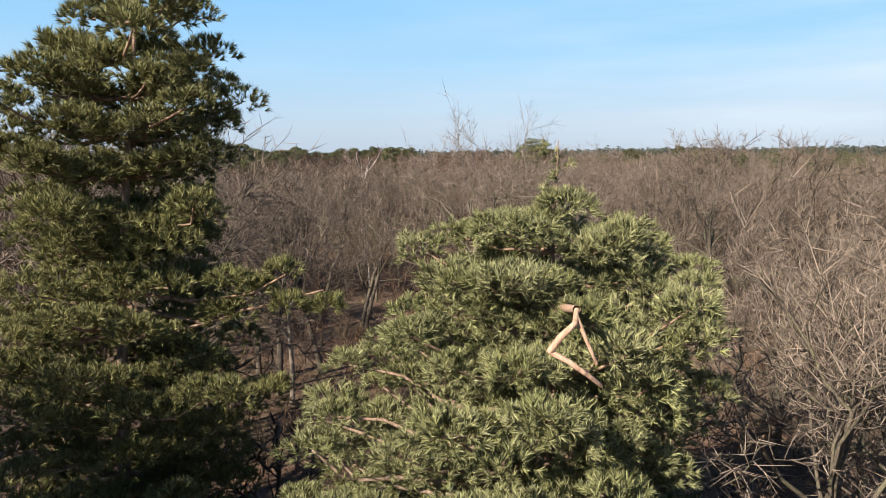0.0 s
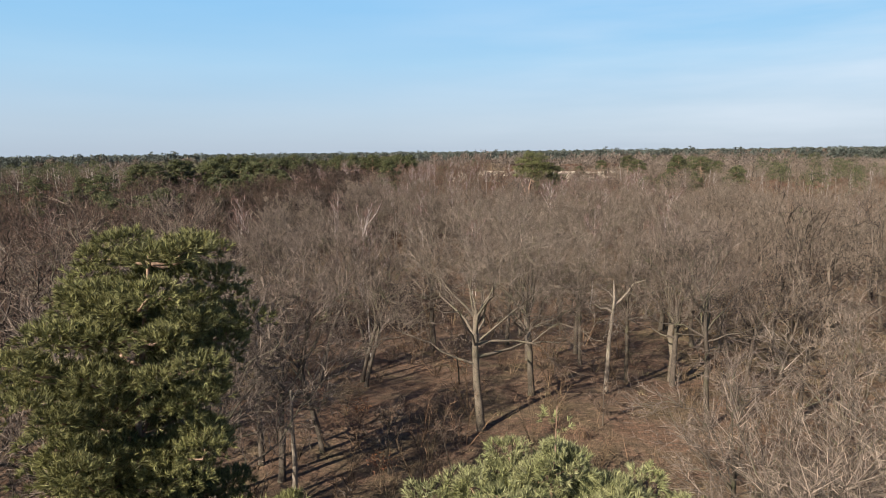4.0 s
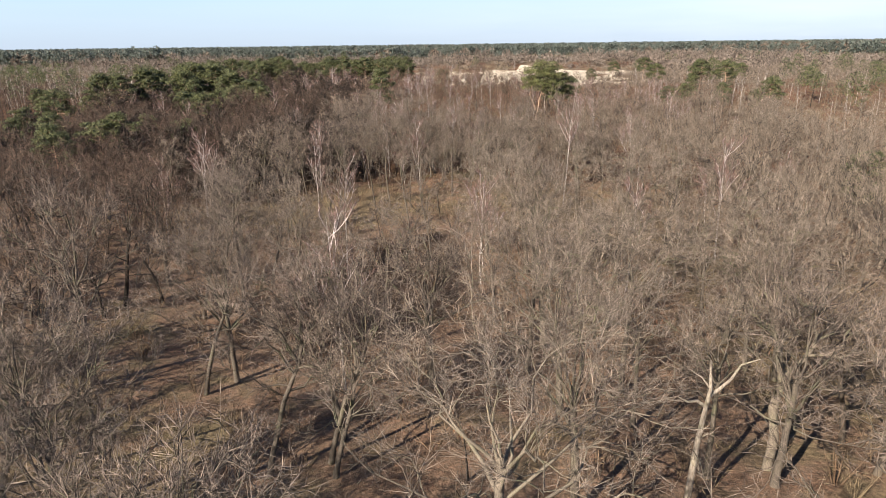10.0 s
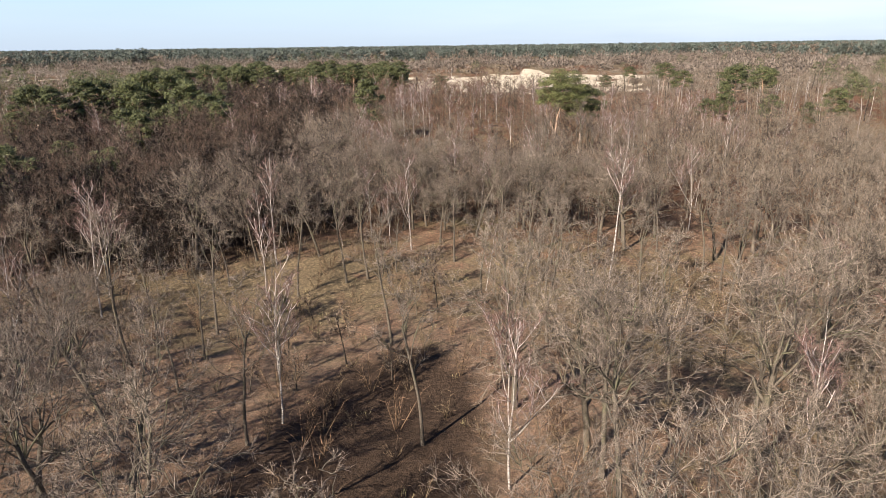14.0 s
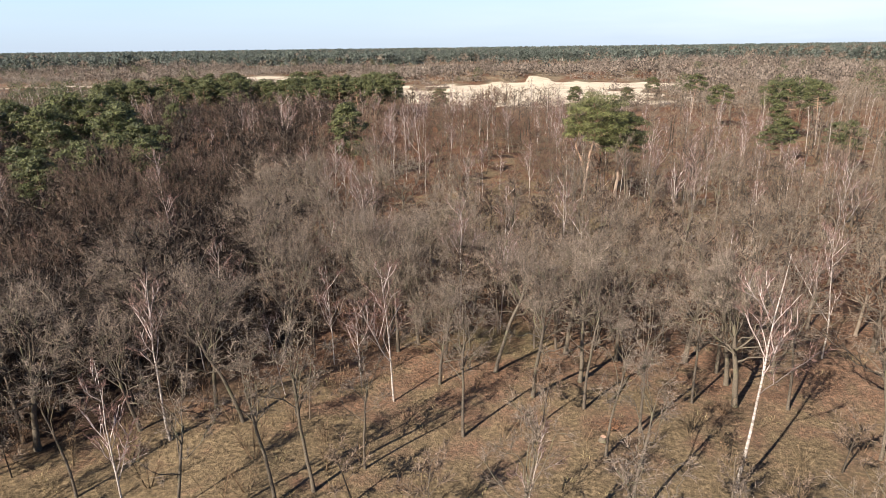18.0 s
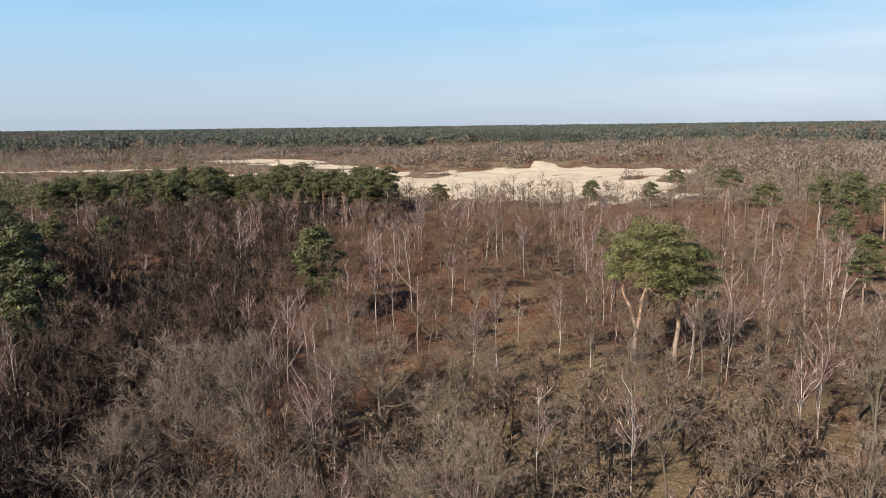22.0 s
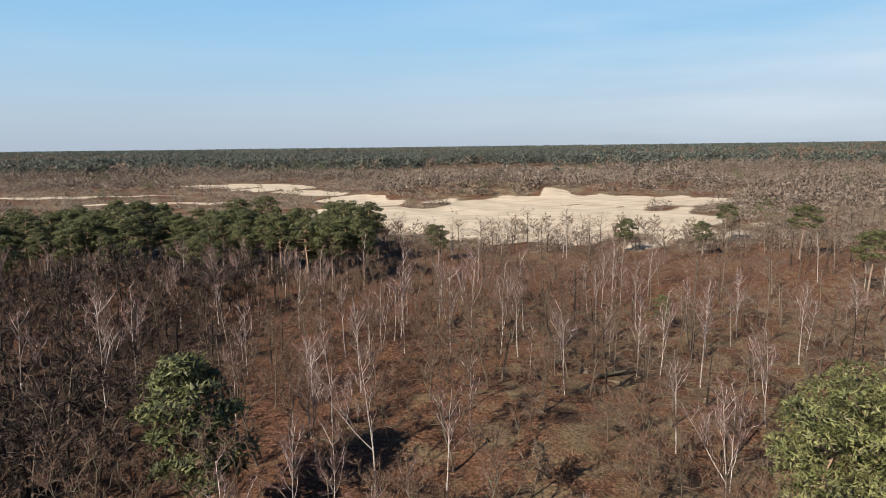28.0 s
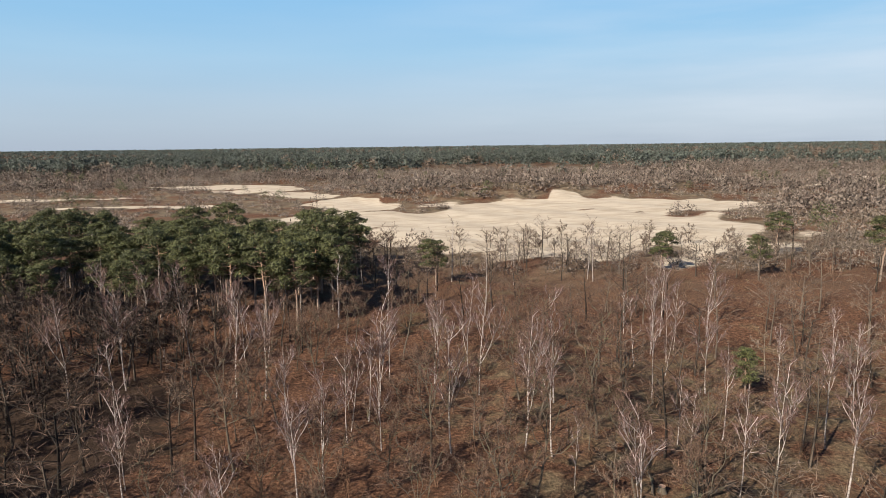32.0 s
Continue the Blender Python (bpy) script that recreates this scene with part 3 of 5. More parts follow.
def bare_proto(kind, label, young=False, rind=None, split=False, **k):
    stem, limb_geos, spray = bare_tree(kind=kind, **k)
    root = new(kind + "_tree")
    wood, fine = (M_BIRCH, M_BIRCHTWIG) if kind == "birch" else (M_OAK, M_OAKTWIG)
    if young:
        fine = M_YOUNGTWIG
    if rind:
        wood = rind
    if rind is M_DARKOAK:
        fine = M_DARKOAKTWIG
    part("trunk", stem, wood, root, smooth_on=True)
    if kind == "oak":
        if split:
            for g in limb_geos:
                part("limb", g, wood, root)
        else:
            half = len(limb_geos) // 2
            part("lower_branchwork", merged(limb_geos[:half]), wood, root, "crooked spreading lower limbs")
            part("upper_branchwork", merged(limb_geos[half:]), wood, root, "rising upper limbs")
        part("crown", spray, fine, root, "fine bare twigs")
    else:
        part("branchwork", merged(limb_geos), M_BIRCHLIMB, root, "pale rising branches")
        part("crown", spray, fine, root, "fine purplish twigs")
    return tagged(root, label, "tree", "bare " + kind + " trees")


def dead_branches(root, tp, count, low, high, reach, thick):
    for k in range(count):
        p, d = along(tp, RNG.uniform(low, high))
        az = RNG.uniform(0, 6.28)
        q, _ = wander(p, (math.cos(az), math.sin(az), 0.0), reach * RNG.uniform(0.25, 0.6), 4, 0.25, 0)
        g = Geo()
        g.tube(q, np.linspace(thick * 0.16, 0.01, 5), 4)
        part("dead_branch", g, M_DEAD, root, "bare grey dead branch")


def pine_proto(h, r, clear, clumps, n, size, width, label, thick=0.2, top=0.62, lean=0.04, dead=3, rad=1.1):
    """A pine of rounded clumps on crooked limbs, for the middle distance."""
    root = new("pine_tree")
    stem = Geo()
    tp, td = wander((0, 0, -0.3), (RNG.normal() * lean, RNG.normal() * lean, 1), h * 0.94, 9, 0.05, 0.1)
    stem.tube(tp, np.linspace(thick, thick * 0.2, 10), 9)
    part("trunk", stem, M_PINEBARK, root, smooth_on=True)
    wood, leaf = Geo(), Geo()
    for k in range(clumps):
        u = (k + 0.5) / clumps
        p, d = along(tp, min(clear + (1 - clear) * u * 0.97, 0.99))
        az = k * 2.4 + RNG.normal() * 0.35
        reach = r * (0.35 + 0.65 * math.sin(math.pi * min(1.0, (0.3 + top * u)))) * RNG.uniform(0.45, 1.0) * (1.0 if u < 0.9 else 0.5)
        q = p + np.array((math.cos(az) * reach, math.sin(az) * reach, 0.25 * reach + RNG.normal() * 0.25))
        pine_limb(wood, p, q, thick * 0.36 * (1.1 - 0.6 * u))
        clump(leaf, q, rad * RNG.uniform(0.65, 1.35), RNG.uniform(0.32, 0.5), n, size, width)
    dead_branches(root, tp, dead, clear * 0.45, clear, r, thick)
    part("branchwork", wood, M_PINEBARK, root, "crooked orange limbs")
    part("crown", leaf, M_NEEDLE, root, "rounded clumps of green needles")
    return tagged(root, label, "tree", "scots pines")


# ---- the two pines beside the start ----
def near_pine(x, y, h, thick, top, leafmat, label, shape, levels, low, rad, lean, full, beyond=(), wide_side=9.0):
    """A pine close by: whorls of limbs that end in cushions of needle brushes. shape: reach at a depth below the top."""
    root = new("pine_tree")
    stem = Geo()
    f = np.linspace(0, 1, 10)[:, None]
    tp = np.array((0, 0, -0.3)) + (np.array(top) + np.array((0, 0, 0.3))) * f + np.array(lean) * np.sin(f * math.pi)
    stem.tube(tp, np.linspace(thick, thick * 0.16, 10), 9)
    part("trunk", stem, M_PINEBARK, root, smooth_on=True)
    k = 0
    for level in range(levels):
        drop = 0.25 + (h - low) * (level / (levels - 1)) ** 1.05
        reach = shape(drop)
        count = max(4, int(2.5 + reach * full))
        p, d = along(tp, max(0.05, min(0.995, 1 - drop / h)))
        for j in range(count):
            k += 1
            az = k * 2.4 + RNG.normal() * 0.25
            out = min(reach, wide_side if math.cos(az) > 0.2 else 9.0) * RNG.uniform(0.72, 1.08)
            wood, leaf = Geo(), Geo()
            q = p + np.array((math.cos(az) * out, math.sin(az) * out, 0.18 * out + RNG.normal() * 0.12))
            line = pine_limb(wood, p, q, 0.02 + 0.014 * out)
            tuft_pad(leaf, q, rad * RNG.uniform(0.8, 1.2), 0.6, 60, 20, 0.15, 0.019)
            for t in (0.8, 0.58, 0.36):
                if out * t > 0.45:
                    b, _ = along(line, t)
                    b = b + np.array((-math.sin(az), math.cos(az), 0.25)) * RNG.choice((-0.55, 0.55)) * rad
                    tuft_pad(leaf, b, rad * RNG.uniform(0.7, 1.05), 0.6, 40, 20, 0.15, 0.019)
            part("foliage", leaf, leafmat, part("limb", wood, M_PINEBARK, root))
    for t, q, r in beyond:
        wood, leaf = Geo(), Geo()
        p, d = along(tp, t)
        q = np.array(q, float)
        line = pine_limb(wood, p, q, 0.05)
        for f in (1.0, 0.86, 0.7, 0.52):
            b, _ = along(line, f * 0.999)
            tuft_pad(leaf, b + RNG.normal(size=3) * 0.16, r * RNG.uniform(0.8, 1.1), 0.6, 60, 20, 0.15, 0.019)
        part("foliage", leaf, leafmat, part("limb", wood, M_PINEBARK, root))
    dead_branches(root, tp, 6, 0.1, 0.4, 2.5, thick)
    root.matrix_basis = place(x, y)
    return tagged(root, label, "tree", "scots pines")


RNG = np.random.default_rng(11)
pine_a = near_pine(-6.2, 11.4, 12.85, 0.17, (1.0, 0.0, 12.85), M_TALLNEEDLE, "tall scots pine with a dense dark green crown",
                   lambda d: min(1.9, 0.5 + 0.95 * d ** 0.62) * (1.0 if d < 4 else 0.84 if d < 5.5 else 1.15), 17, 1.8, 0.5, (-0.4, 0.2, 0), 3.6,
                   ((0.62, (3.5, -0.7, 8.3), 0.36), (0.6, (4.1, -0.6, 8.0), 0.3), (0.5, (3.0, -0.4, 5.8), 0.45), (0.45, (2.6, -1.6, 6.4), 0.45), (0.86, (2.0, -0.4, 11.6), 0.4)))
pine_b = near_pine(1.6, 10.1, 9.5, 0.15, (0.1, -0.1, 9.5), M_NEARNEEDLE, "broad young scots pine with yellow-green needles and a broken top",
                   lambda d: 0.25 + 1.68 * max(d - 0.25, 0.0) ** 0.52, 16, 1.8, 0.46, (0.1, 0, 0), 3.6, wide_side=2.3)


def bough(name, pts, r0, r1, mat, parent, label):
    g = Geo()
    g.tube(np.array(pts, float), np.linspace(r0, r1, len(pts)), 7)
    return part(name, g, mat, parent, label, True)


M_RAW = bark("fresh_pine_wood", (0.5, 0.33, 0.235), (0.3, 0.17, 0.11), (5, 5, 1.5))


def on_b(x, y, z):
    """A place in the world, as seen from the broad pine."""
    v = pine_b.matrix_basis.inverted() @ Vector((x, y, z))
    return (v.x, v.y, v.z)


SNAPPED = "snapped limb with bare orange bark"
bough("broken_limb", [on_b(1.2, 7.1, 12.75), on_b(1.3, 7.0, 12.95), on_b(1.46, 7.0, 13.1), on_b(1.52, 7.2, 13.22)], 0.046, 0.03, M_RAW, pine_b, SNAPPED)
bough("broken_limb", [on_b(1.2, 7.1, 12.75), on_b(1.4, 7.0, 12.66), on_b(1.62, 7.0, 12.5), on_b(1.82, 7.2, 12.3)], 0.036, 0.026, M_RAW, pine_b, SNAPPED)
bough("broken_limb", [on_b(1.5, 7.1, 13.16), on_b(1.6, 7.0, 12.9), on_b(1.74, 7.1, 12.6)], 0.028, 0.02, M_RAW, pine_b, SNAPPED)
bough("broken_limb", [on_b(1.52, 7.2, 13.22), on_b(1.6, 8.6, 12.9), on_b(1.7, 10.0, 12.2)], 0.05, 0.08, M_RAW, pine_b, SNAPPED)
_lead = bough("leader", [on_b(1.7, 10.0, 13.6), on_b(1.74, 9.9, 14.4), on_b(1.76, 9.9, 15.2)], 0.02, 0.008, M_PINEBARK, pine_b, "bare leading shoot")
_g = Geo()
for _k in range(5):
    tuft_pad(_g, np.array(on_b(1.75 + 0.16 * math.cos(_k * 2.4), 9.9 + 0.16 * math.sin(_k * 2.4), 14.2 + 0.2 * _k)), 0.15, 0.8, 7, 20, 0.12, 0.016)
part("foliage", _g, M_NEARNEEDLE, _lead)

# ---- prototypes, each standing where one of them grows ----
RNG = np.random.default_rng(12)
OAKS = [bare_proto("oak", label, rind=rind, h=h, r=r, clear=c, limbs=m, secs=7, ters=6, twigs=8, thick=t, fine=0.02)
        for h, r, c, t, m, rind, label in (
            (10.5, 4.6, 0.34, 0.2, 13, M_DARKOAK, "leafless oak with a dark crooked crown over leaf litter"), (11.5, 5.0, 0.36, 0.24, 14, None, "leafless oak with a pale grey-brown crown over leaf litter"),
            (9.5, 4.2, 0.38, 0.17, 13, M_DARKOAK, "leafless oak with a dark crooked crown over leaf litter"), (11, 4.2, 0.44, 0.18, 13, None, "leafless oak with a pale grey-brown crown over leaf litter"),
            (12, 4.0, 0.46, 0.17, 13, M_DARKOAK, "leafless oak with a dark crooked crown over leaf litter"), (8.5, 4.4, 0.28, 0.18, 13, None, "low leafless oak with a wide grey-brown crown"),
            (12.6, 2.5, 0.5, 0.13, 9, None, "slim leafless oak with a straight trunk and narrow crown"), (11.4, 2.2, 0.46, 0.11, 8, M_DARKOAK, "slim leafless oak with a dark straight trunk"))]
RNG = np.random.default_rng(13)
BIRCHES = [bare_proto("birch", "slender leafless birch with white bark and purplish twigs", h=h, r=r, clear=c, limbs=m, secs=4, ters=5, twigs=8, thick=t, fine=0.022)
           for h, r, c, t, m in ((12, 2.2, 0.42, 0.07, 12), (13, 2.7, 0.36, 0.074, 17), (10, 1.9, 0.34, 0.05, 11), (11.5, 2.6, 0.34, 0.062, 18), (9, 1.8, 0.3, 0.045, 12))]
RNG = np.random.default_rng(14)
YOUNG = [bare_proto("oak", "young leafless oak with dark brown twigs above brown litter", True, h=h, r=r, clear=c, limbs=9, secs=6, ters=5, twigs=12, thick=t, fine=0.027)
         for h, r, c, t in ((9, 2.8, 0.33, 0.1), (10, 3.0, 0.36, 0.11), (7, 2.5, 0.28, 0.08), (6, 2.3, 0.24, 0.07))]
RNG = np.random.default_rng(15)
PINES = [pine_proto(h, r, c, m, 210, 0.42, 0.17, "scots pine with a rounded green crown on an orange-brown trunk", t)
         for h, r, c, t, m in ((13.6, 3.2, 0.5, 0.2, 26), (14.4, 3.5, 0.56, 0.22, 26), (12, 2.5, 0.36, 0.18, 30), (11.4, 3.2, 0.4, 0.2, 30))]

_used = set()


def grow(proto, x, y, turn, size):
    if proto.name not in _used:
        _used.add(proto.name)
        proto.matrix_basis = place(x, y, turn, size)
        return proto
    return put(proto, x, y, turn, size)


# ---- single landmarks ----
TAKEN = [(-6.0, 11.4), (1.5, 10.3)]


def stand(kind, i, x, y, size=1.0, turn=None):
    TAKEN.append((x, y))
    return grow(kind[i % len(kind)], x, y, RNG.uniform(0, 6.28) if turn is None else turn, size)


RNG = np.random.default_rng(21)
old_oak = bare_proto("oak", "old leafless oak with wide crooked limbs above a glade", rind=M_OLDOAK, split=True, h=10.4, r=6.4, clear=0.46, limbs=13, secs=7, ters=6, twigs=13, thick=0.25, fine=0.016, sway=0.03)
old_oak.matrix_basis = place(2.0, 33.4, 0.7)
TAKEN.append((2.0, 33.4))
for i, x, y, s in ((0, 15.2, 41.0, 1.0), (2, -11.0, 25.0, 1.0), (2, -6.2, 31.0, 1.0), (0, -7.5, 27.5, 0.9), (5, 7.4, 11.2, 0.98), (5, 10.4, 13.0, 0.95), (5, 12.0, 17.5, 0.9),
                   (2, -9.6, 61.5, 1.0), (0, -22.0, 52.0, 1.2), (4, 4.5, 123.0, 1.0), (4, 7.0, 119.0, 0.95), (3, 11.0, 121.0, 1.0), (1, 22.0, 118.0, 1.0),
                   (2, -5.5, 46.0, 0.9), (1, -18.0, 29.0, 1.0) ):
    stand(OAKS, i, x, y, s)
for i, x, y, s in ((1, 22.6, 219.3, 0.95), (0, 0.6, 209.0, 1.0)):
    stand(YOUNG, i, x, y, s)
for i, x, y, s in ((3, -10.3, 80.6, 1.0), (1, -3.6, 119.5, 0.95), (0, 17.9, 108.6, 1.42), (0, -18.9, 114.8, 1.2), (2, -17.9, 105.8, 1.25), (2, -9.0, 125.0, 1.0), (4, -12.0, 120.0, 0.8),
                   (0, 28.7, 151.7, 1.1), (2, -11.0, 140.0, 1.0)):
    stand(BIRCHES, i, x, y, s)
BIRCH_SPOTS = ((-35.7, 235.6), (-15.6, 235.5), (-10.1, 223.3), (-2.8, 224.3), (-5.9, 228.0), (3.1, 224.1), (28.2, 219.8), (31.8, 216.5), (24.9, 218.4), (30.7, 250.8), (29.7, 254.0),
               (9.4, 224.6), (11.5, 223.3), (17.8, 174.8), (21.6, 179.6), (32.4, 173.9), (31.7, 171.1), (-7.4, 183.8), (-5.6, 187.3), (0.3, 184.5), (-14.7, 175.6), (-10.2, 177.3), (7.0, 173.2),
               (-6.3, 121.5), (58.3, 179.5), (59.5, 195.8), (15.0, 149.5), (49.5, 167.0), (52.6, 166.9), (54.4, 164.2), (-8.3, 154.0), (-33.9, 106.0))
for k, (x, y) in enumerate(BIRCH_SPOTS):
    stand(BIRCHES, k * 2 + 1, x, y, 0.85 + 0.25 * ((k * 37) % 10) / 10)
for i, x, y, s in ((2, -14.5, 188.2, 1.27), (3, 46.0, 298.0, 0.78), (3, 63.0, 293.0, 0.72), (3, 1.5, 289.0, 0.82), (1, -79.0, 180.0, 1.0), (3, -57.0, 122.0, 1.1), (2, 50.3, 91.5, 0.9),
                   (1, -15.0, 290.0, 1.0), (2, -40.0, 167.5, 1.1), (2, -46.5, 164.0, 1.05), (3, -51.0, 169.0, 1.1), (2, -53.0, 160.0, 1.05), (3, -57.0, 166.0, 1.1), (3, -45.5, 178.5, 1.2), (2, -48.0, 172.0, 1.05), (3, -53.5, 183.0, 1.3), (3, -60.0, 192.0, 1.4), (3, -84.0, 182.0, 1.3), (3, -65.0, 184.0, 1.35), (2, -56.0, 188.0, 1.25), (3, -74.0, 186.0, 1.4), (3, -68.0, 194.0, 1.4), (2, -60.0, 180.0, 1.1),
                   (0, 95.0, 262.0, 1.0), (1, 88.0, 240.0, 1.1), (2, 82.0, 233.0, 0.9), (3, 128.0, 300.0, 0.9), (2, 35.2, 239.2, 0.5)):
    stand(PINES, i, x, y, s)

def forked_pine(x, y, stems, middle, spread, count, n, rad, keep, label, thick, leafmat):
    """A big pine: pale orange stems that fork, and a broad mound of clumps. keep: which ways from the middle carry clumps."""
    root = new("pine_tree")
    lines = []
    for pts, r0, r1 in stems:
        g = Geo()
        pts = np.array(pts, float)
        g.tube(pts, np.linspace(r0, r1, len(pts)), 9)
        lines.append(pts)
        part("trunk", g, M_PINEBARK, root, smooth_on=True)
    joints = np.concatenate([p[len(p) // 2:] for p in lines])
    for k in range(count):
        v = 1 - 2 * (k + 0.5) / count
        a = k * 2.4
        w = np.array((math.cos(a) * math.sqrt(1 - v * v), math.sin(a) * math.sqrt(1 - v * v), v))
        if not keep(w):
            continue
        q = np.array(middle) + w * np.array(spread) * (RNG.uniform(0.78, 1.0) if k % 3 else RNG.uniform(0.4, 0.7))
        p = joints[np.argmin(np.linalg.norm(joints - (q * 0.6 + np.array(middle) * 0.4), axis=1))]
        wood, leaf = Geo(), Geo()
        pine_limb(wood, p, q, thick)
        clump(leaf, q, rad * RNG.uniform(0.75, 1.3), RNG.uniform(0.36, 0.52), n, 0.32, 0.11)
        part("foliage", leaf, leafmat, part("limb", wood, M_PINEBARK, root))
    root.matrix_basis = place(x, y)
    return tagged(root, label, "tree", "scots pines")


RNG = np.random.default_rng(18)
big_pine = forked_pine(23.4, 177.5, (
    (((0, 0, -0.3), (0.05, 0, 1.4), (0.15, 0, 2.8), (0.3, 0, 4.2)), 0.34, 0.28),
    (((0.25, 0, 3.9), (-0.15, 0, 5.4), (-0.6, 0.1, 6.9), (-1.3, 0.2, 8.2), (-1.5, 0.3, 9.0), (-1.2, 0.3, 10.6), (-0.6, 0.4, 12.5)), 0.23, 0.09),
    (((0.3, 0, 4.0), (0.6, 0, 5.6), (0.75, 0.1, 7.6), (1.3, 0.2, 9.4), (1.6, 0.3, 11.5), (1.7, 0.3, 14.0)), 0.22, 0.08)),
    (1.7, 0.3, 11.6), (5.0, 4.6, 5.2), 100, 360, 1.4, lambda w: w[2] > -0.3 or w[0] > 0.15 and w[2] > -0.75,
    "large scots pine with two orange trunks and a broad sunlit crown", 0.06, M_LITNEEDLE)
big_pine2 = forked_pine(29.4, 180.0, (
    (((0, 0, -0.3), (-0.1, 0, 2.0), (0.2, 0, 4.2), (0.0, 0, 6.5)), 0.3, 0.22),
    (((0.0, 0, 6.3), (0.9, 0.3, 8.2), (1.6, 0.5, 10.4), (1.8, 0.5, 12.6)), 0.18, 0.07),
    (((0.0, 0, 6.3), (-0.6, 0.2, 8.4), (-0.6, 0.4, 11.0), (-0.2, 0.4, 13.2)), 0.16, 0.07)),
    (0.8, 0.6, 10.6), (3.9, 3.6, 4.3), 60, 320, 1.3, lambda w: w[2] > -0.6,
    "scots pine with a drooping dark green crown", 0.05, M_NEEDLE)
TAKEN += [(23.4, 177.5), (29.4, 180.0)]
# the first three stand out of view, added to shade the tall near pine
for i, x, y, s in ((1, -13.0, 0.5, 1.0), (0, -9.5, -3.5, 1.0), (3, -17.0, 5.0, 1.05), (2, -14.6, 99.0, 0.22), (2, 26.0, 70.0, 0.3), (3, -78.0, 196.0, 1.3), (2, -90.0, 190.0, 1.2)):
    stand(PINES, i, x, y, s)


def forked_wood(name, x, y, turn, lines, mat, label, category, group, twigs=0):
    """Bare crooked stems drawn as bent lines: the first is the trunk, the rest are its limbs."""
    root = new(name)
    for k, (pts, r0, r1) in enumerate(lines):
        g = Geo()
        pts = np.array(pts, float)
        pts[1:] += RNG.normal(size=(len(pts) - 1, 3)) * 0.05
        g.tube(pts, np.linspace(r0, r1, len(pts)), 8 if k == 0 else 6)
        limb = part("trunk" if k == 0 else "limb", g, mat, root, smooth_on=True)
        if k and twigs:
            t = Geo()
            for _ in range(twigs):
                p, d = along(pts, RNG.uniform(0.35, 1.0))
                q, _d = wander(p, aside(d, RNG.uniform(25, 75)) + np.array((0, 0, 0.25)), RNG.uniform(0.6, 1.9), 4, 0.25, 0.1)
                t.tube(q, np.linspace(0.035, 0.008, len(q)), 3)
                for u in (0.4, 0.6, 0.8, 0.95):
                    e, f = along(q, u)
                    w, _d = wander(e, aside(f, RNG.uniform(25, 70)), RNG.uniform(0.3, 0.8), 3, 0.25, 0.1)
                    t.tube(w, np.linspace(0.014, 0.004, len(w)), 3)
            part("spray", t, M_OAKTWIG, limb)
    root.matrix_basis = place(x, y, turn)
    TAKEN.append((x, y))
    return tagged(root, label, category, group)


RNG = np.random.default_rng(17)
SNAG = ((((0, 0, -0.3), (0.05, 0, 1.8), (0.22, 0.05, 3.6), (0.38, 0.05, 5.2), (0.42, 0.05, 6.1), (0.5, 0.1, 7.2)), 0.17, 0.05),
        (((0.4, 0.05, 5.2), (0.0, 0, 5.5), (-0.5, -0.1, 5.5), (-0.95, -0.2, 5.9)), 0.09, 0.025),
        (((0.42, 0.05, 5.7), (0.8, 0.1, 6.1), (1.1, 0.1, 6.6), (1.7, 0.2, 6.9), (2.4, 0.3, 7.2)), 0.1, 0.025),
        (((0.42, 0.05, 6.1), (0.1, 0.1, 6.6), (-0.35, 0.2, 6.9)), 0.05, 0.015),
        (((0.2, 0.05, 3.7), (0.5, -0.2, 4.1), (0.7, -0.4, 4.2)), 0.04, 0.015))
forked_wood("dead_tree", 10.1, 38.7, 0.0, SNAG, M_DEAD, "pale barkless dead tree with two broken arms", "tree", "standing dead wood")
STUMP = ((((0, 0, -0.3), (0.05, 0, 1.5), (0.0, 0.05, 3.0), (0.1, 0, 4.6)), 0.13, 0.05),
         (((0.05, 0.03, 3.6), (0.4, 0.2, 4.1), (0.9, 0.3, 4.4)), 0.06, 0.02),
         (((0.0, 0.05, 2.8), (-0.3, 0.1, 3.2), (-0.5, 0.2, 3.2)), 0.04, 0.015))
forked_wood("dead_tree", -6.6, 26.2, 1.2, STUMP, M_DEAD, "pale barkless dead tree with one broken arm", "tree", "standing dead wood")
FORKED = ((((0, 0, -0.3), (0.05, 0, 1.8), (-0.02, 0, 3.4), (0.0, 0, 5.1)), 0.24, 0.19),
          (((0.0, 0, 4.9), (-0.25, 0, 5.8), (-0.35, 0, 6.6), (-0.8, 0.1, 7.5), (-0.7, 0.2, 8.3), (-1.3, 0.2, 9.2)), 0.16, 0.04),
          (((0.0, 0, 5.0), (0.6, 0, 5.6), (1.1, 0.1, 6.1), (1.4, 0.1, 6.9), (2.2, 0.2, 7.3), (3.4, 0.3, 7.1)), 0.15, 0.03),
          (((1.1, 0.1, 6.1), (1.9, -0.2, 6.3), (2.6, -0.5, 6.1)), 0.08, 0.02),
          (((1.4, 0.1, 6.9), (1.2, 0.3, 7.7), (1.7, 0.5, 8.6)), 0.08, 0.02),
          (((-0.35, 0, 6.6), (0.2, 0.2, 7.4), (0.3, 0.3, 8.6)), 0.08, 0.02),
          (((-0.8, 0.1, 7.5), (-1.6, 0.0, 7.9), (-2.5, -0.2, 8.6)), 0.08, 0.02))
forked_wood("oak_tree", 15.6, 42.6, 0.0, FORKED, M_OLDOAK, "leafless old oak with a pale forked trunk and crooked limbs", "tree", "bare oak trees", 14)


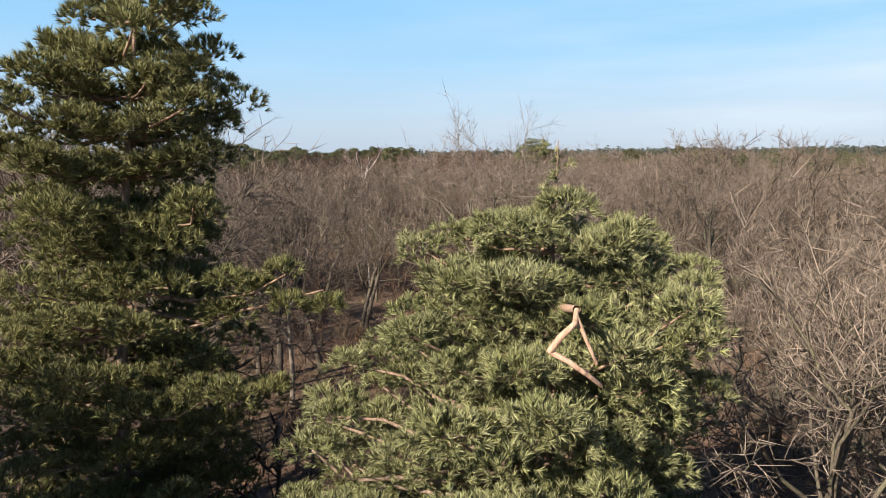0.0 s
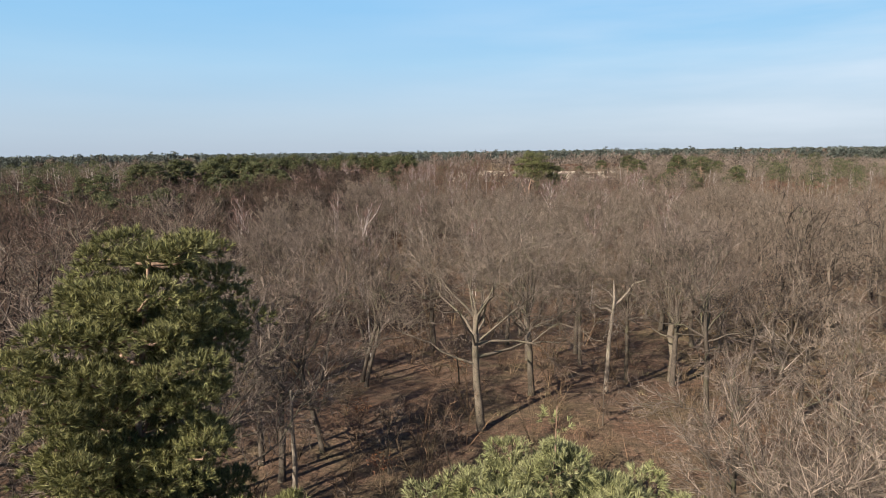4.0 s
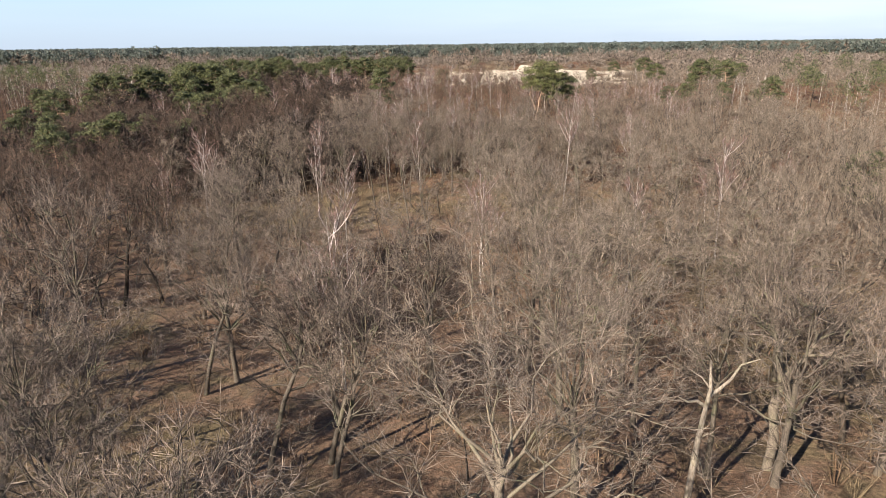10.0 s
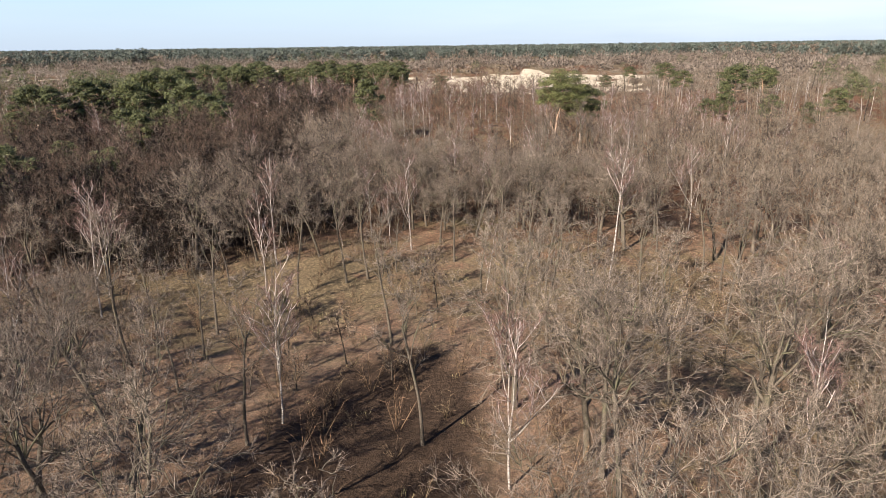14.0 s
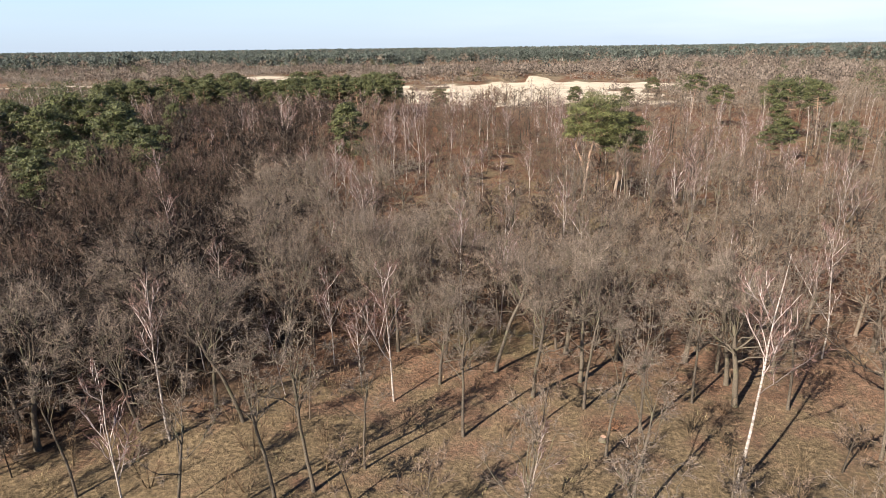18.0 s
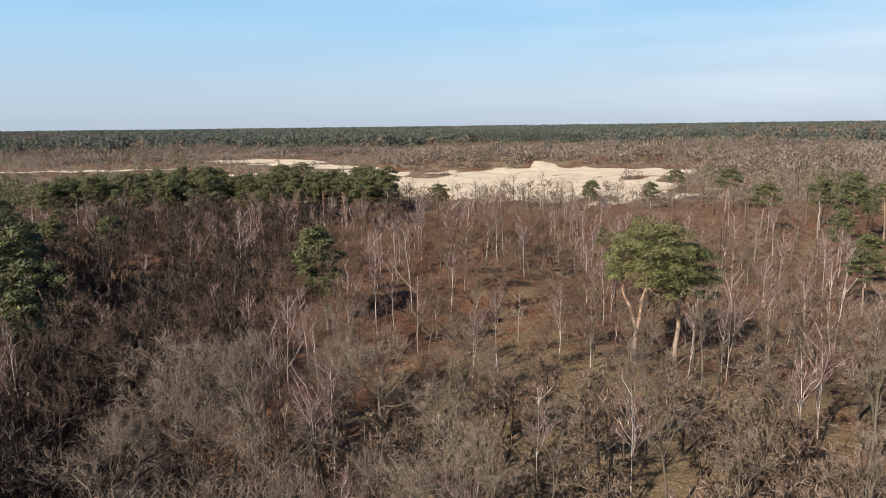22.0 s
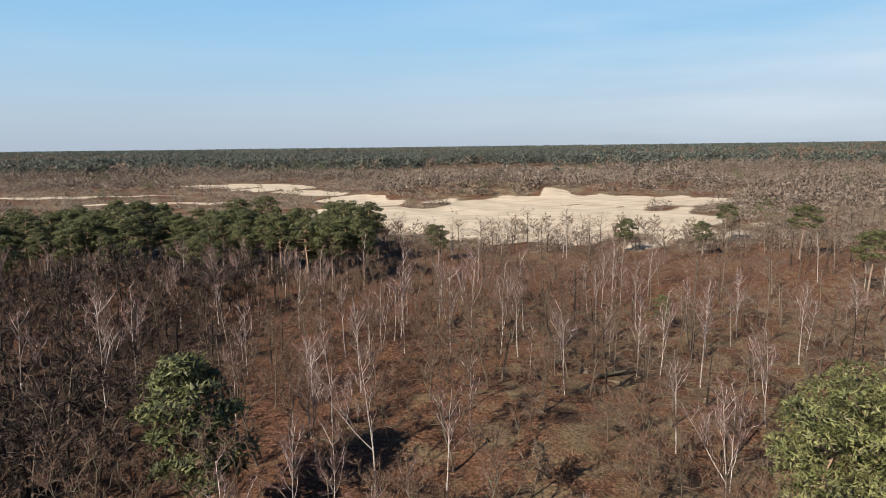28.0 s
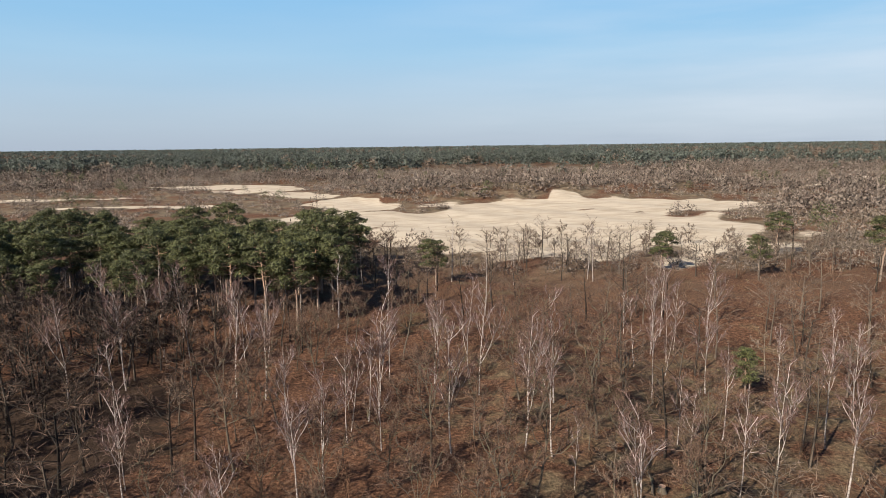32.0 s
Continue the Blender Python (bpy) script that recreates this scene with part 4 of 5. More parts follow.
# ---- the wood around: sites on a jittered lattice ----
def site_list(x0, x1, y0, y1, step, seed):
    r = np.random.default_rng(seed)
    gx, gy = np.meshgrid(np.arange(x0, x1, step), np.arange(y0, y1, step))
    n = gx.size
    return np.stack([gx.ravel() + r.uniform(-0.45, 0.45, n) * step, gy.ravel() + r.uniform(-0.45, 0.45, n) * step, r.random(n), r.random(n), r.random(n)], -1)


def species(x, y, a, sandy):
    """Which tree grows at a site, or None; a is a random number from 0 to 1."""
    if -34 < x < -10 and 114 < y < 148:
        return "oak" if a < 0.8 else "birch" if a < 0.9 else None
    if abs(x) < 3.5 and abs(y) < 4.5 or sandy > 0.25 or abs(x) > 60 + 0.78 * max(y, 0):
        return None
    if y < 130:
        if ((x - 2) / 5.5) ** 2 + ((y - 34.5) / 5.5) ** 2 < 1:
            return None
        if y < 42 and 0.6 < a < 0.74:
            return "sapling"
        if ((x + 6) / 7.5) ** 2 + ((y - 69) / 17.0) ** 2 < 1:
            return "slim" if a < 0.22 else None
        if (x / 9.0) ** 2 + ((y - 25) / 9.0) ** 2 < 1:
            return "oak" if a < 0.1 else "sapling" if a < 0.6 else None
        if ((x + 12) / 25) ** 2 + ((y - 101) / 19) ** 2 < 1 or ((x - 14) / 20) ** 2 + ((y - 102) / 20) ** 2 < 1:
            return "slim" if a < (0.24 if x < 2 else 0.4) else "birch" if a < (0.28 if x < 2 else 0.43) else "sapling" if a < 0.7 else None
        if y < 17 and -9 < x < 8:
            return None
        if x < -50 and y > 105 and a < 0.06:
            return "pine"
        return "oak" if a < (0.95 if x < -24 and y > 100 else 0.8 if x < -11 and 42 < y < 76 else 0.64 if x < -8 and 40 < y < 100 else 0.86 if x < -8 else 0.56 if x > 2 and 44 < y < 96 else 0.74) else "birch" if (0.74 if x > 2 and y < 96 else 0.7) < a < 0.8 and y > 48 else None
    if y < 166:
        if x < -36:
            return "pine" if a < (0.08 if x < -46 and y > 142 else 0.03) else "oak" if a < 0.94 else "birch"
        if (x - 19) ** 2 / 300 + (y - 153) ** 2 / 260 < 1:
            return "slim" if a < 0.24 else "sapling" if a < 0.5 else "birch" if a < 0.56 else None
        return "oak" if a < (0.85 if x < -12 else 0.8) else "birch" if a < 0.92 else None
    if y < 262:
        if x < -60 + 0.1 * (y - 166):
            return "pine" if a < (0.08 if y < 185 else 0.06) else "birch" if a < 0.3 else "oak" if a < 0.95 else None
        if x > 62:
            return "oak" if a < 0.25 else "birch" if a < 0.4 else "pine" if a < 0.45 else None
        if x < -10:
            return "birch" if a < 0.2 else "oak" if a < (0.88 if x < -34 else 0.72) else "sapling" if a < 0.82 else None
        return "birch" if a < 0.2 else "oak" if a < 0.58 else "sapling" if a < 0.7 else None
    if y < 312 and x < -12:
        return "pine" if a < (0.6 if x > -115 else 0.14) else "birch" if a < 0.66 else "oak" if a < 0.85 else None
    if y < 312 and x < 75:
        return "oak" if a < 0.28 else "birch" if a < 0.36 else None
    if x > 70 and y < 340:
        return "oak" if a < 0.45 else "pine" if a < 0.5 else None
    return None


def clear_of(x, y, d=2.2):
    return all((x - a) ** 2 + (y - b) ** 2 > d * d for a, b in TAKEN)


def clear_all(s, d):
    t = np.array(TAKEN)
    return (np.hypot(s[:, 0, None] - t[:, 0], s[:, 1, None] - t[:, 1]) > d).all(1)


far_oaks, mid_oaks, far_birches, far_pines, dense = [], [], [], [], []
saplings = []
tally = {"oak": 0, "birch": 0, "pine": 0}
sites = site_list(-300, 300, -30, 345, 4.7, 5)
sites = sites[np.argsort(np.abs(sites[:, 0]) + 0.12 * np.abs(sites[:, 1] - 120))]
for (x, y, a, b, c), sandy, free in zip(sites, sand_at(sites[:, 0], sites[:, 1]), clear_all(sites, 2.2)):
    s = species(x, y, a, sandy)
    if s is None or not free:
        continue
    size = 0.76 + 0.32 * b if s == "oak" else 0.72 + 0.34 * b
    if y < 45:
        size = min(size, 0.92)
    near = -2 < y < 262 and abs(x) < 75
    if s == "sapling":
        saplings.append((x, y, c * 40, 0.26 + 0.26 * b, 0.2 + 0.6 * c, int(c * 97)))
    elif s == "slim":
        grow(OAKS[6 + int(c * 2)], x, y, c * 40, 0.8 + 0.3 * b)
    elif s == "oak":
        if near and tally[s] < 180:
            tally[s] += 1
            if y > 166:
                grow(YOUNG[int(c * 4)], x, y, c * 40, size * 1.15)
            else:
                # paler oaks to the right: the left-to-right fall of light, put into crown colour
                grow(OAKS[int(c * 3) * 2 + (1 if (c * 31) % 1 < min(0.85, max(0.15, 0.42 + x / 50)) else 0)], x, y, c * 40, size)
        else:
            # -x / 60 darkens twigs to the left, painting in the dimmer light there
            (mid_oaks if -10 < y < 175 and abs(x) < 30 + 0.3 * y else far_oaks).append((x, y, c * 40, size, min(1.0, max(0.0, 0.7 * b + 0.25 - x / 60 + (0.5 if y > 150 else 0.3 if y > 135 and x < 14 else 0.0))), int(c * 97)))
    elif s == "birch":
        if near and tally[s] < 230:
            tally[s] += 1
            grow(BIRCHES[int(c * 5)], x, y, c * 40, size)
        else:
            far_birches.append((x, y, c * 40, size, b, int(c * 97)))
    elif tally[s] < 150 and y < 330 and x > -150:
        tally[s] += 1
        grow(PINES[int(c * 2) if y > 262 else int(c * 4)], x, y, c * 40, size * (1.0 if y > 262 else 0.96))
    else:
        far_pines.append((x, y, c * 40, size, b, int(c * 97)))


# the dense stand beside the way, its shade painted into dark twigs
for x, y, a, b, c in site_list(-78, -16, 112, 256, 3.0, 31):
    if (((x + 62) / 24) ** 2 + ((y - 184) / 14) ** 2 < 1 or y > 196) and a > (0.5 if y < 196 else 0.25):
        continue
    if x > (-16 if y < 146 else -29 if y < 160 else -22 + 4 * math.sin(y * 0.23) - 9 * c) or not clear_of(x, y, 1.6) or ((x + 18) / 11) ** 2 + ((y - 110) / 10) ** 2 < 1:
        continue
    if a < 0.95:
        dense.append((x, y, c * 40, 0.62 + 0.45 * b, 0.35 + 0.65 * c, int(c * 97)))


# young oaks crowding the gap before the lone pines
thicket = saplings
for x, y, a, b, c in site_list(-14, 30, 128, 160, 3.1, 57):
    if clear_of(x, y, 1.8) and a < 0.8 and ((x - 15) / 4) ** 2 + ((y - 145) / 5) ** 2 > 1:
        thicket.append((x, y, c * 40, 0.5 + 0.3 * b, 0.35 + 0.6 * c, int(c * 97)))


# ---- woods past counting, joined ----
def join(name, templates, spots, mat, label, category, parent=None, z=None):
    """One mesh of many plants. spots: x, y, turn, size, shade, which template."""
    vs, fs, ts, base = [], [], [], 0
    arr = np.array(spots, float)
    pick = arr[:, 5].astype(int) % len(templates)
    for i, (v, f) in enumerate(templates):
        s = arr[pick == i]
        if not len(s):
            continue
        c, k = np.cos(s[:, 2])[:, None] * s[:, 3][:, None], np.sin(s[:, 2])[:, None] * s[:, 3][:, None]
        gz = land(s[:, 0], s[:, 1]) if z is None else np.full(len(s), z)
        out = np.stack([v[None, :, 0] * c - v[None, :, 1] * k + s[:, 0:1], v[None, :, 0] * k + v[None, :, 1] * c + s[:, 1:2],
                        v[None, :, 2] * s[:, 3:4] + gz[:, None]], -1)
        fs.append((f[None] + (np.arange(len(s)) * len(v))[:, None, None] + base).reshape(-1, 3))
        vs.append(out.reshape(-1, 3))
        ts.append(np.repeat(s[:, 4], len(v)))
        base += len(s) * len(v)
    ob = new(name, raw_mesh(name, np.concatenate(vs), np.concatenate(fs), np.concatenate(ts), mat))
    if parent:
        ob.parent = parent
        ob["kind"] = "stuff"
        return ob
    return tagged(ob, label, category, kind="stuff")


def lod(kind, h, r, clear, thick, sprays=5, wide=0.05):
    """A lighter tree for the mass of the wood: stem, and limbs with sprays of twigs."""
    birch = kind == "birch"
    st, tw = Geo(), Geo()
    tp, td = wander((0, 0, -0.3), (RNG.normal() * 0.05, RNG.normal() * 0.05, 1), h * (0.93 if birch else 0.75), 3, 0.08, 0.08)
    st.tube(tp, np.linspace(thick, thick * 0.3, 4), 3)
    for k in range(10):
        t = clear + (1 - clear) * (k + 0.5) / 10
        p, d = along(tp, min(t, 0.99))
        az = k * 2.4 + RNG.normal() * 0.4
        w = unit(np.array((math.cos(az), math.sin(az), RNG.uniform(0.9, 1.9) if birch else RNG.uniform(0.0, 0.8) + 0.5 * t)))
        ln = r * (1.25 - 0.6 * (t - clear) / (1 - clear)) * RNG.uniform(0.75, 1.2)
        st.spike(p, p + w * ln, thick * 0.3)
        for _ in range(sprays):
            p2 = p + w * ln * RNG.uniform(0.25, 1.0)
            w2 = unit(aside(w, RNG.uniform(20, 75)) + np.array((0, 0, 0.2)))
            l2 = ln * RNG.uniform(0.22, 0.42)
            fr = np.concatenate([[0.0], RNG.uniform(0.1, 1.0, 4)])
            dirs = w2 + RNG.normal(size=(5, 3)) * np.array([0, 0.75, 0.75, 0.75, 0.75])[:, None] + np.array((0, 0, -0.1 if birch else 0.1))
            dirs /= np.linalg.norm(dirs, axis=1)[:, None]
            tw.blades(p2 + fr[:, None] * w2 * l2, dirs, l2 * np.array([1.0, 0.8, 0.7, 0.9, 0.6]), wide)
    return st.arrays(), tw.arrays()


RNG = np.random.default_rng(19)
LOD_OAK = [lod("oak", 10.5, 4.2, 0.35, 0.18), lod("oak", 11, 3.6, 0.45, 0.16), lod("oak", 9, 3.6, 0.3, 0.16)]
def middling(h, r, clear, thick):
    """An oak with fewer twigs, for the close woods past counting."""
    stem, limb_geos, spray = bare_tree(h, r, clear, 11, 6, 5, 4, "oak", thick, 0.028, 3)
    return merged([stem, *limb_geos]).arrays(), spray.arrays()


MID_OAK = [middling(10.5, 4.6, 0.35, 0.2), middling(11.5, 4.4, 0.42, 0.2), middling(9.5, 4.4, 0.33, 0.18)]
LOD_BIRCH = [lod("birch", 12, 2.2, 0.4, 0.11), lod("birch", 10.5, 1.9, 0.4, 0.1)]


def pine_lod(h, r, n, size, w, clumps=16, low=0.5):
    """A pine crown of rounded clumps, seen from afar."""
    g = Geo()
    for k in range(clumps):
        u = (k + 0.5) / clumps
        rr = r * math.sin(math.pi * (0.3 + 0.62 * u)) * RNG.uniform(0.5, 0.95)
        c = np.array((math.cos(k * 2.4) * rr, math.sin(k * 2.4) * rr, h * (low + (0.94 - low) * u)))
        clump(g, c, r * RNG.uniform(0.34, 0.5), 0.62, max(5, n // clumps), size, w)
    return g.arrays()


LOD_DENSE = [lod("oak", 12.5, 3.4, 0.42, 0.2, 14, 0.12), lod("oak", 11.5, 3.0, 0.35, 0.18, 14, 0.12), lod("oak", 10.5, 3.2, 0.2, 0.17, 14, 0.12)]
shaded_stand = join("dense_oak_stand", [t for _, t in LOD_DENSE], dense, M_SHADEDWOODS, "dense stand of tall leafless oaks with dark stems and shade-coloured twigs", "woods")
join("stems", [s for s, _ in LOD_DENSE], dense, M_TRUNKS, "", "", shaded_stand)
# stunted oaks on the near rim of the sand
rim = [(x, y, c * 40, 0.3 + 0.3 * b, 0.6 + 0.4 * c, int(c * 97)) for x, y, a, b, c in site_list(-14, 92, 309, 345, 6.0, 71) if a < 0.52 and clear_of(x, y, 3.0)]
stunted = join("stunted_oaks", [t for _, t in LOD_DENSE], rim, M_WOODS, "low leafless oaks scattered on the rim of the sand", "trees")
join("stems", [s for s, _ in LOD_DENSE], rim, M_TRUNKS, "", "", stunted)
thick = join("young_oak_thicket", [t for _, t in LOD_DENSE], thicket, M_WOODS, "young leafless oaks and saplings with olive-brown twigs", "woods")
join("stems", [s for s, _ in LOD_DENSE], thicket, M_TRUNKS, "", "", thick)
oakwood = join("oak_wood", [t for _, t in MID_OAK], mid_oaks, M_WOODS, "close-set leafless oaks with crooked grey-brown crowns", "woods")
join("stems", [s for s, _ in MID_OAK], mid_oaks, M_TRUNKS, "", "", oakwood)
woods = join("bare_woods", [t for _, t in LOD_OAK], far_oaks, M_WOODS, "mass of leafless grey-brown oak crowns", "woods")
join("stems", [s for s, _ in LOD_OAK], far_oaks, M_TRUNKS, "", "", woods)
if far_birches:
    bw = join("birch_woods", [t for _, t in LOD_BIRCH], far_birches, M_WOODS, "thin leafless birches among the oaks", "woods")
    join("stems", [s for s, _ in LOD_BIRCH], [(a, b, c, d, 1.0, f) for a, b, c, d, e, f in far_birches], M_BIRCH, "", "", bw)
MIDPINE = [pine_lod(13, 3.2, 500, 0.5, 0.3, 15, 0.42), pine_lod(12, 3.6, 500, 0.5, 0.3, 13, 0.42)]
if far_pines:
    join("pine_woods", MIDPINE, far_pines, M_MIDPINE, "stand of dark green scots pines", "woods")


# ---- undergrowth ----
def shrub_lod(h, r, n, w):
    """A few thin stems, each with short crooked twigs along it."""
    g = Geo()
    k = 9
    th = RNG.uniform(0, 6.28, k)
    tip = np.stack([np.cos(th) * r * RNG.uniform(0.3, 1.0, k), np.sin(th) * r * RNG.uniform(0.3, 1.0, k), h * RNG.uniform(0.6, 1.0, k)], -1)
    foot = tip * np.array((0.12, 0.12, 0.0)) - np.array((0, 0, 0.05))
    d = tip - foot
    ln = np.linalg.norm(d, axis=1)
    g.blades(foot, d / ln[:, None], ln, w * 1.4)
    i = np.arange(n) % k
    u = RNG.uniform(0.2, 0.95, n)[:, None]
    p = foot[i] + d[i] * u
    t = units(units(d[i]) * 0.7 + RNG.normal(size=(n, 3)) * 0.7)
    g.blades(p, t, h * RNG.uniform(0.12, 0.3, n), w)
    return g.arrays()


SHRUBS = [shrub_lod(2.6, 1.6, 110, 0.032), shrub_lod(1.7, 1.4, 100, 0.03), shrub_lod(3.6, 1.5, 120, 0.034)]
under = []
spots = site_list(-200, 200, 4, 300, 3.2, 11)
for (x, y, a, b, c), sandy, free in zip(spots, sand_at(spots[:, 0], spots[:, 1]), clear_all(spots, 1.5)):
    if abs(x) > 45 + 0.75 * y or sandy > 0.3 or not free:
        continue
    dens = 0.7 if y < 100 else 0.7 if x < -12 and y < 165 else 0.3
    if (x / 8.0) ** 2 + ((y - 25) / 9.0) ** 2 < 1 or ((x + 14) / 24) ** 2 + ((y - 107) / 13) ** 2 < 1:
        dens = 0.62
    if y < 46:
        dens = 0.92
    if a < dens:
        under.append((x, y, c * 40, 0.6 + 0.6 * b, 0.6 * b if y < 140 else 0.6 + 0.4 * b, int(c * 97)))
join("undergrowth", SHRUBS, under, M_SHRUB, "tangled bare shrubs and saplings on the forest floor", "undergrowth")

# heath and dune scrub beyond the sand
def dome_lod(h, r, n, size, w):
    """A rounded bare bush or small tree, seen from afar: a mound of short twigs."""
    g = Geo()
    u = units(RNG.normal(size=(n, 3)))
    u[:, 2] = np.abs(u[:, 2])
    lobe = 0.7 + 0.35 * np.abs(np.sin(u[:, 0] * 3.3 + h) * np.cos(u[:, 1] * 2.9 + r))
    p = u * lobe[:, None] * np.array((r, r, h)) * RNG.uniform(0.55, 1.0, (n, 1))
    out = units(u + RNG.normal(size=(n, 3)) * 0.3 + np.array((0, 0, 0.25)))
    g.shingles(p, out, size * RNG.uniform(0.6, 1.3, n), w, 0.9)
    return g.arrays()


RNG = np.random.default_rng(20)
SCRUB = [dome_lod(3.8, 3.2, 70, 0.9, 0.42), dome_lod(5.0, 3.2, 76, 0.9, 0.42), dome_lod(2.0, 2.6, 50, 0.8, 0.36), dome_lod(6.2, 3.4, 80, 1.0, 0.42)]
scrub = []
spots = site_list(-560, 620, 318, 800, 5.6, 17)
for (x, y, a, b, c), sandy in zip(spots, sand_at(spots[:, 0], spots[:, 1])):
    if abs(x) > 60 + 0.72 * y or sandy > 0.3:
        continue
    bank = max(math.exp(-(((x - p) / w) ** 2 + ((y - q) / d) ** 2)) for p, q, w, d, _ in DUNES)
    belt = 0.8 if y > 540 else 0.38
    if x > 80 and y < 480:
        belt = 0.75
    if a < max(bank * 1.3, belt):
        scrub.append((x, y, c * 40, 1.0 + 0.75 * b if bank > 0.35 else 0.5 + 0.55 * b, 0.65 + 0.35 * c if bank > 0.35 else 0.6 * b, int(c * 97)))
# bushes along the near rim of the sand
for x, y, a, b, c in site_list(-16, 120, 299, 323, 3.6, 61):
    if a < 0.62 and clear_of(x, y, 2.5):
        scrub.append((x, y, c * 40, 0.42 + 0.4 * b, 0.4 + 0.6 * c, int(c * 97)))
join("dune_scrub", SCRUB, scrub, M_SCRUB, "brown leafless scrub on low dunes beyond the sand", "scrub")

# lone pines and birches on the heath
r = np.random.default_rng(77)
lone, pale_stems = [], []
for k in range(150):
    d = 420 * (800 / 420) ** r.random()
    x = r.uniform(-0.7, 0.72) * d
    if float(sand_at(x, d)) < 0.2:
        if k % 3:
            lone.append((x, d, r.uniform(0, 6.28), 0.45 + 0.4 * r.random(), r.random(), k))
        else:
            pale_stems.append((x, d, r.uniform(0, 6.28), 0.7 + 0.3 * r.random(), 0.2, k))
lone += [(12.0, 452.0, 0.4, 0.35, 0.2, 0), (118.0, 470.0, 1.0, 0.55, 0.4, 1), (-120.0, 640.0, 0.0, 0.9, 0.3, 0), (-108.0, 648.0, 2.0, 1.0, 0.3, 1), (-90.0, 640.0, 2.0, 0.9, 0.2, 1), (92.0, 420.0, 0.3, 0.12, 0.2, 0)]
join("heath_pines", MIDPINE, lone, M_MIDPINE, "scattered small pines on the heath", "trees")
join("heath_birches", [t for _, t in LOD_BIRCH], pale_stems, M_WOODS, "thin bare birches on the heath", "trees")

# the pine forest towards the horizon
FARPINE = [pine_lod(15, 5.0, 84, 2.0, 1.6, 7, 0.2), pine_lod(13, 4.8, 84, 2.0, 1.6, 6, 0.2), pine_lod(16, 4.6, 88, 2.0, 1.6, 8, 0.2)]
r = np.random.default_rng(23)
horizon = []
for k in range(13000):
    d = 690 * (3700 / 690) ** r.random()
    side = r.uniform(-0.95, 0.95)
    x, y = side * d, d
    front = 760 + 90 * math.sin(x * 0.006 + 1) + 50 * math.sin(x * 0.021)
    if y < front and r.random() < 0.93:
        continue
    horizon.append((x, y, r.uniform(0, 6.28), 0.8 + 0.3 * r.random(), r.random(), k))
bare_far = [s for s in horizon if (math.sin(s[0] * 0.005 + 2) * math.sin(s[1] * 0.004) > 0.25 and s[4] < 0.75) or s[4] < 0.12]
_bare = set(bare_far)
horizon = [s for s in horizon if s not in _bare]
join("far_bare_woods", [pine_lod(12, 4.6, 40, 3.2, 1.0), pine_lod(10, 4.2, 40, 3.0, 0.9)], bare_far, M_WOODS, "grey-brown leafless woods towards the horizon", "woods")
join("far_pine_forest", FARPINE, horizon, M_HAZYPINE, "dark green pine forest reaching to the horizon", "forest")


def canopy():
    """The closed crowns of the far forest, seen from above as one rolling roof."""
    xs = np.linspace(-4200, 4200, 260)
    ys = 1300 * (5100 / 1300) ** np.linspace(0, 1, 90)
    gx, gy = np.meshgrid(xs, ys)
    rr = np.random.default_rng(3)
    gz = land(gx, gy) + 6.0 + rr.uniform(-2.0, 2.0, gx.shape) + 1.0 * np.sin(gx * 0.004) * np.sin(gy * 0.003)
    gz[0] = 0
    v = np.stack([gx + rr.uniform(-8, 8, gx.shape), gy, gz], -1).reshape(-1, 3)
    nx, ny = gx.shape[1], gx.shape[0]
    i = (np.arange(ny - 1)[:, None] * nx + np.arange(nx - 1)).ravel()
    me = raw_mesh("far_canopy", v, np.stack([i, i + 1, i + nx + 1, i + nx], -1), rr.random(len(v)), M_HAZYPINE)
    tagged(new("far_canopy", me), "closed dark crowns of the distant forest", "forest", kind="stuff")


canopy()

for proto in (*OAKS, *YOUNG, *BIRCHES, *PINES):
    if proto.name not in _used:
        for o in (*proto.children_recursive, proto):
            bpy.data.objects.remove(o)


# ---- on the forest floor ----
def fallen_log(x, y, length, r, turn, label="fallen grey trunk lying on brown leaf litter"):
    root = new("fallen_log")
    g = Geo()
    q, _ = wander((0, 0, 0), (1, 0, 0), length, 7, 0.05, 0.0)
    q[:, 2] = np.linspace(r * 0.8, r * 0.5, len(q))
    g.tube(q, np.linspace(r, r * 0.55, len(q)), 8)
    part("trunk", g, M_OAK, root, smooth_on=True)
    for k in range(4):
        g = Geo()
        b, d = along(q, RNG.uniform(0.45, 0.95))
        c, _ = wander(b, (0.5, RNG.choice((-1.0, 1.0)) * RNG.uniform(0.5, 1.0), RNG.uniform(0.2, 0.9)), length * RNG.uniform(0.12, 0.25), 4, 0.25, 0)
        g.tube(c, np.linspace(r * 0.3, 0.012, 5), 4)
        part("branch", g, M_OAK, root)
    root.matrix_basis = place(x, y, turn)
    return tagged(root, label, "log", "fallen wood")


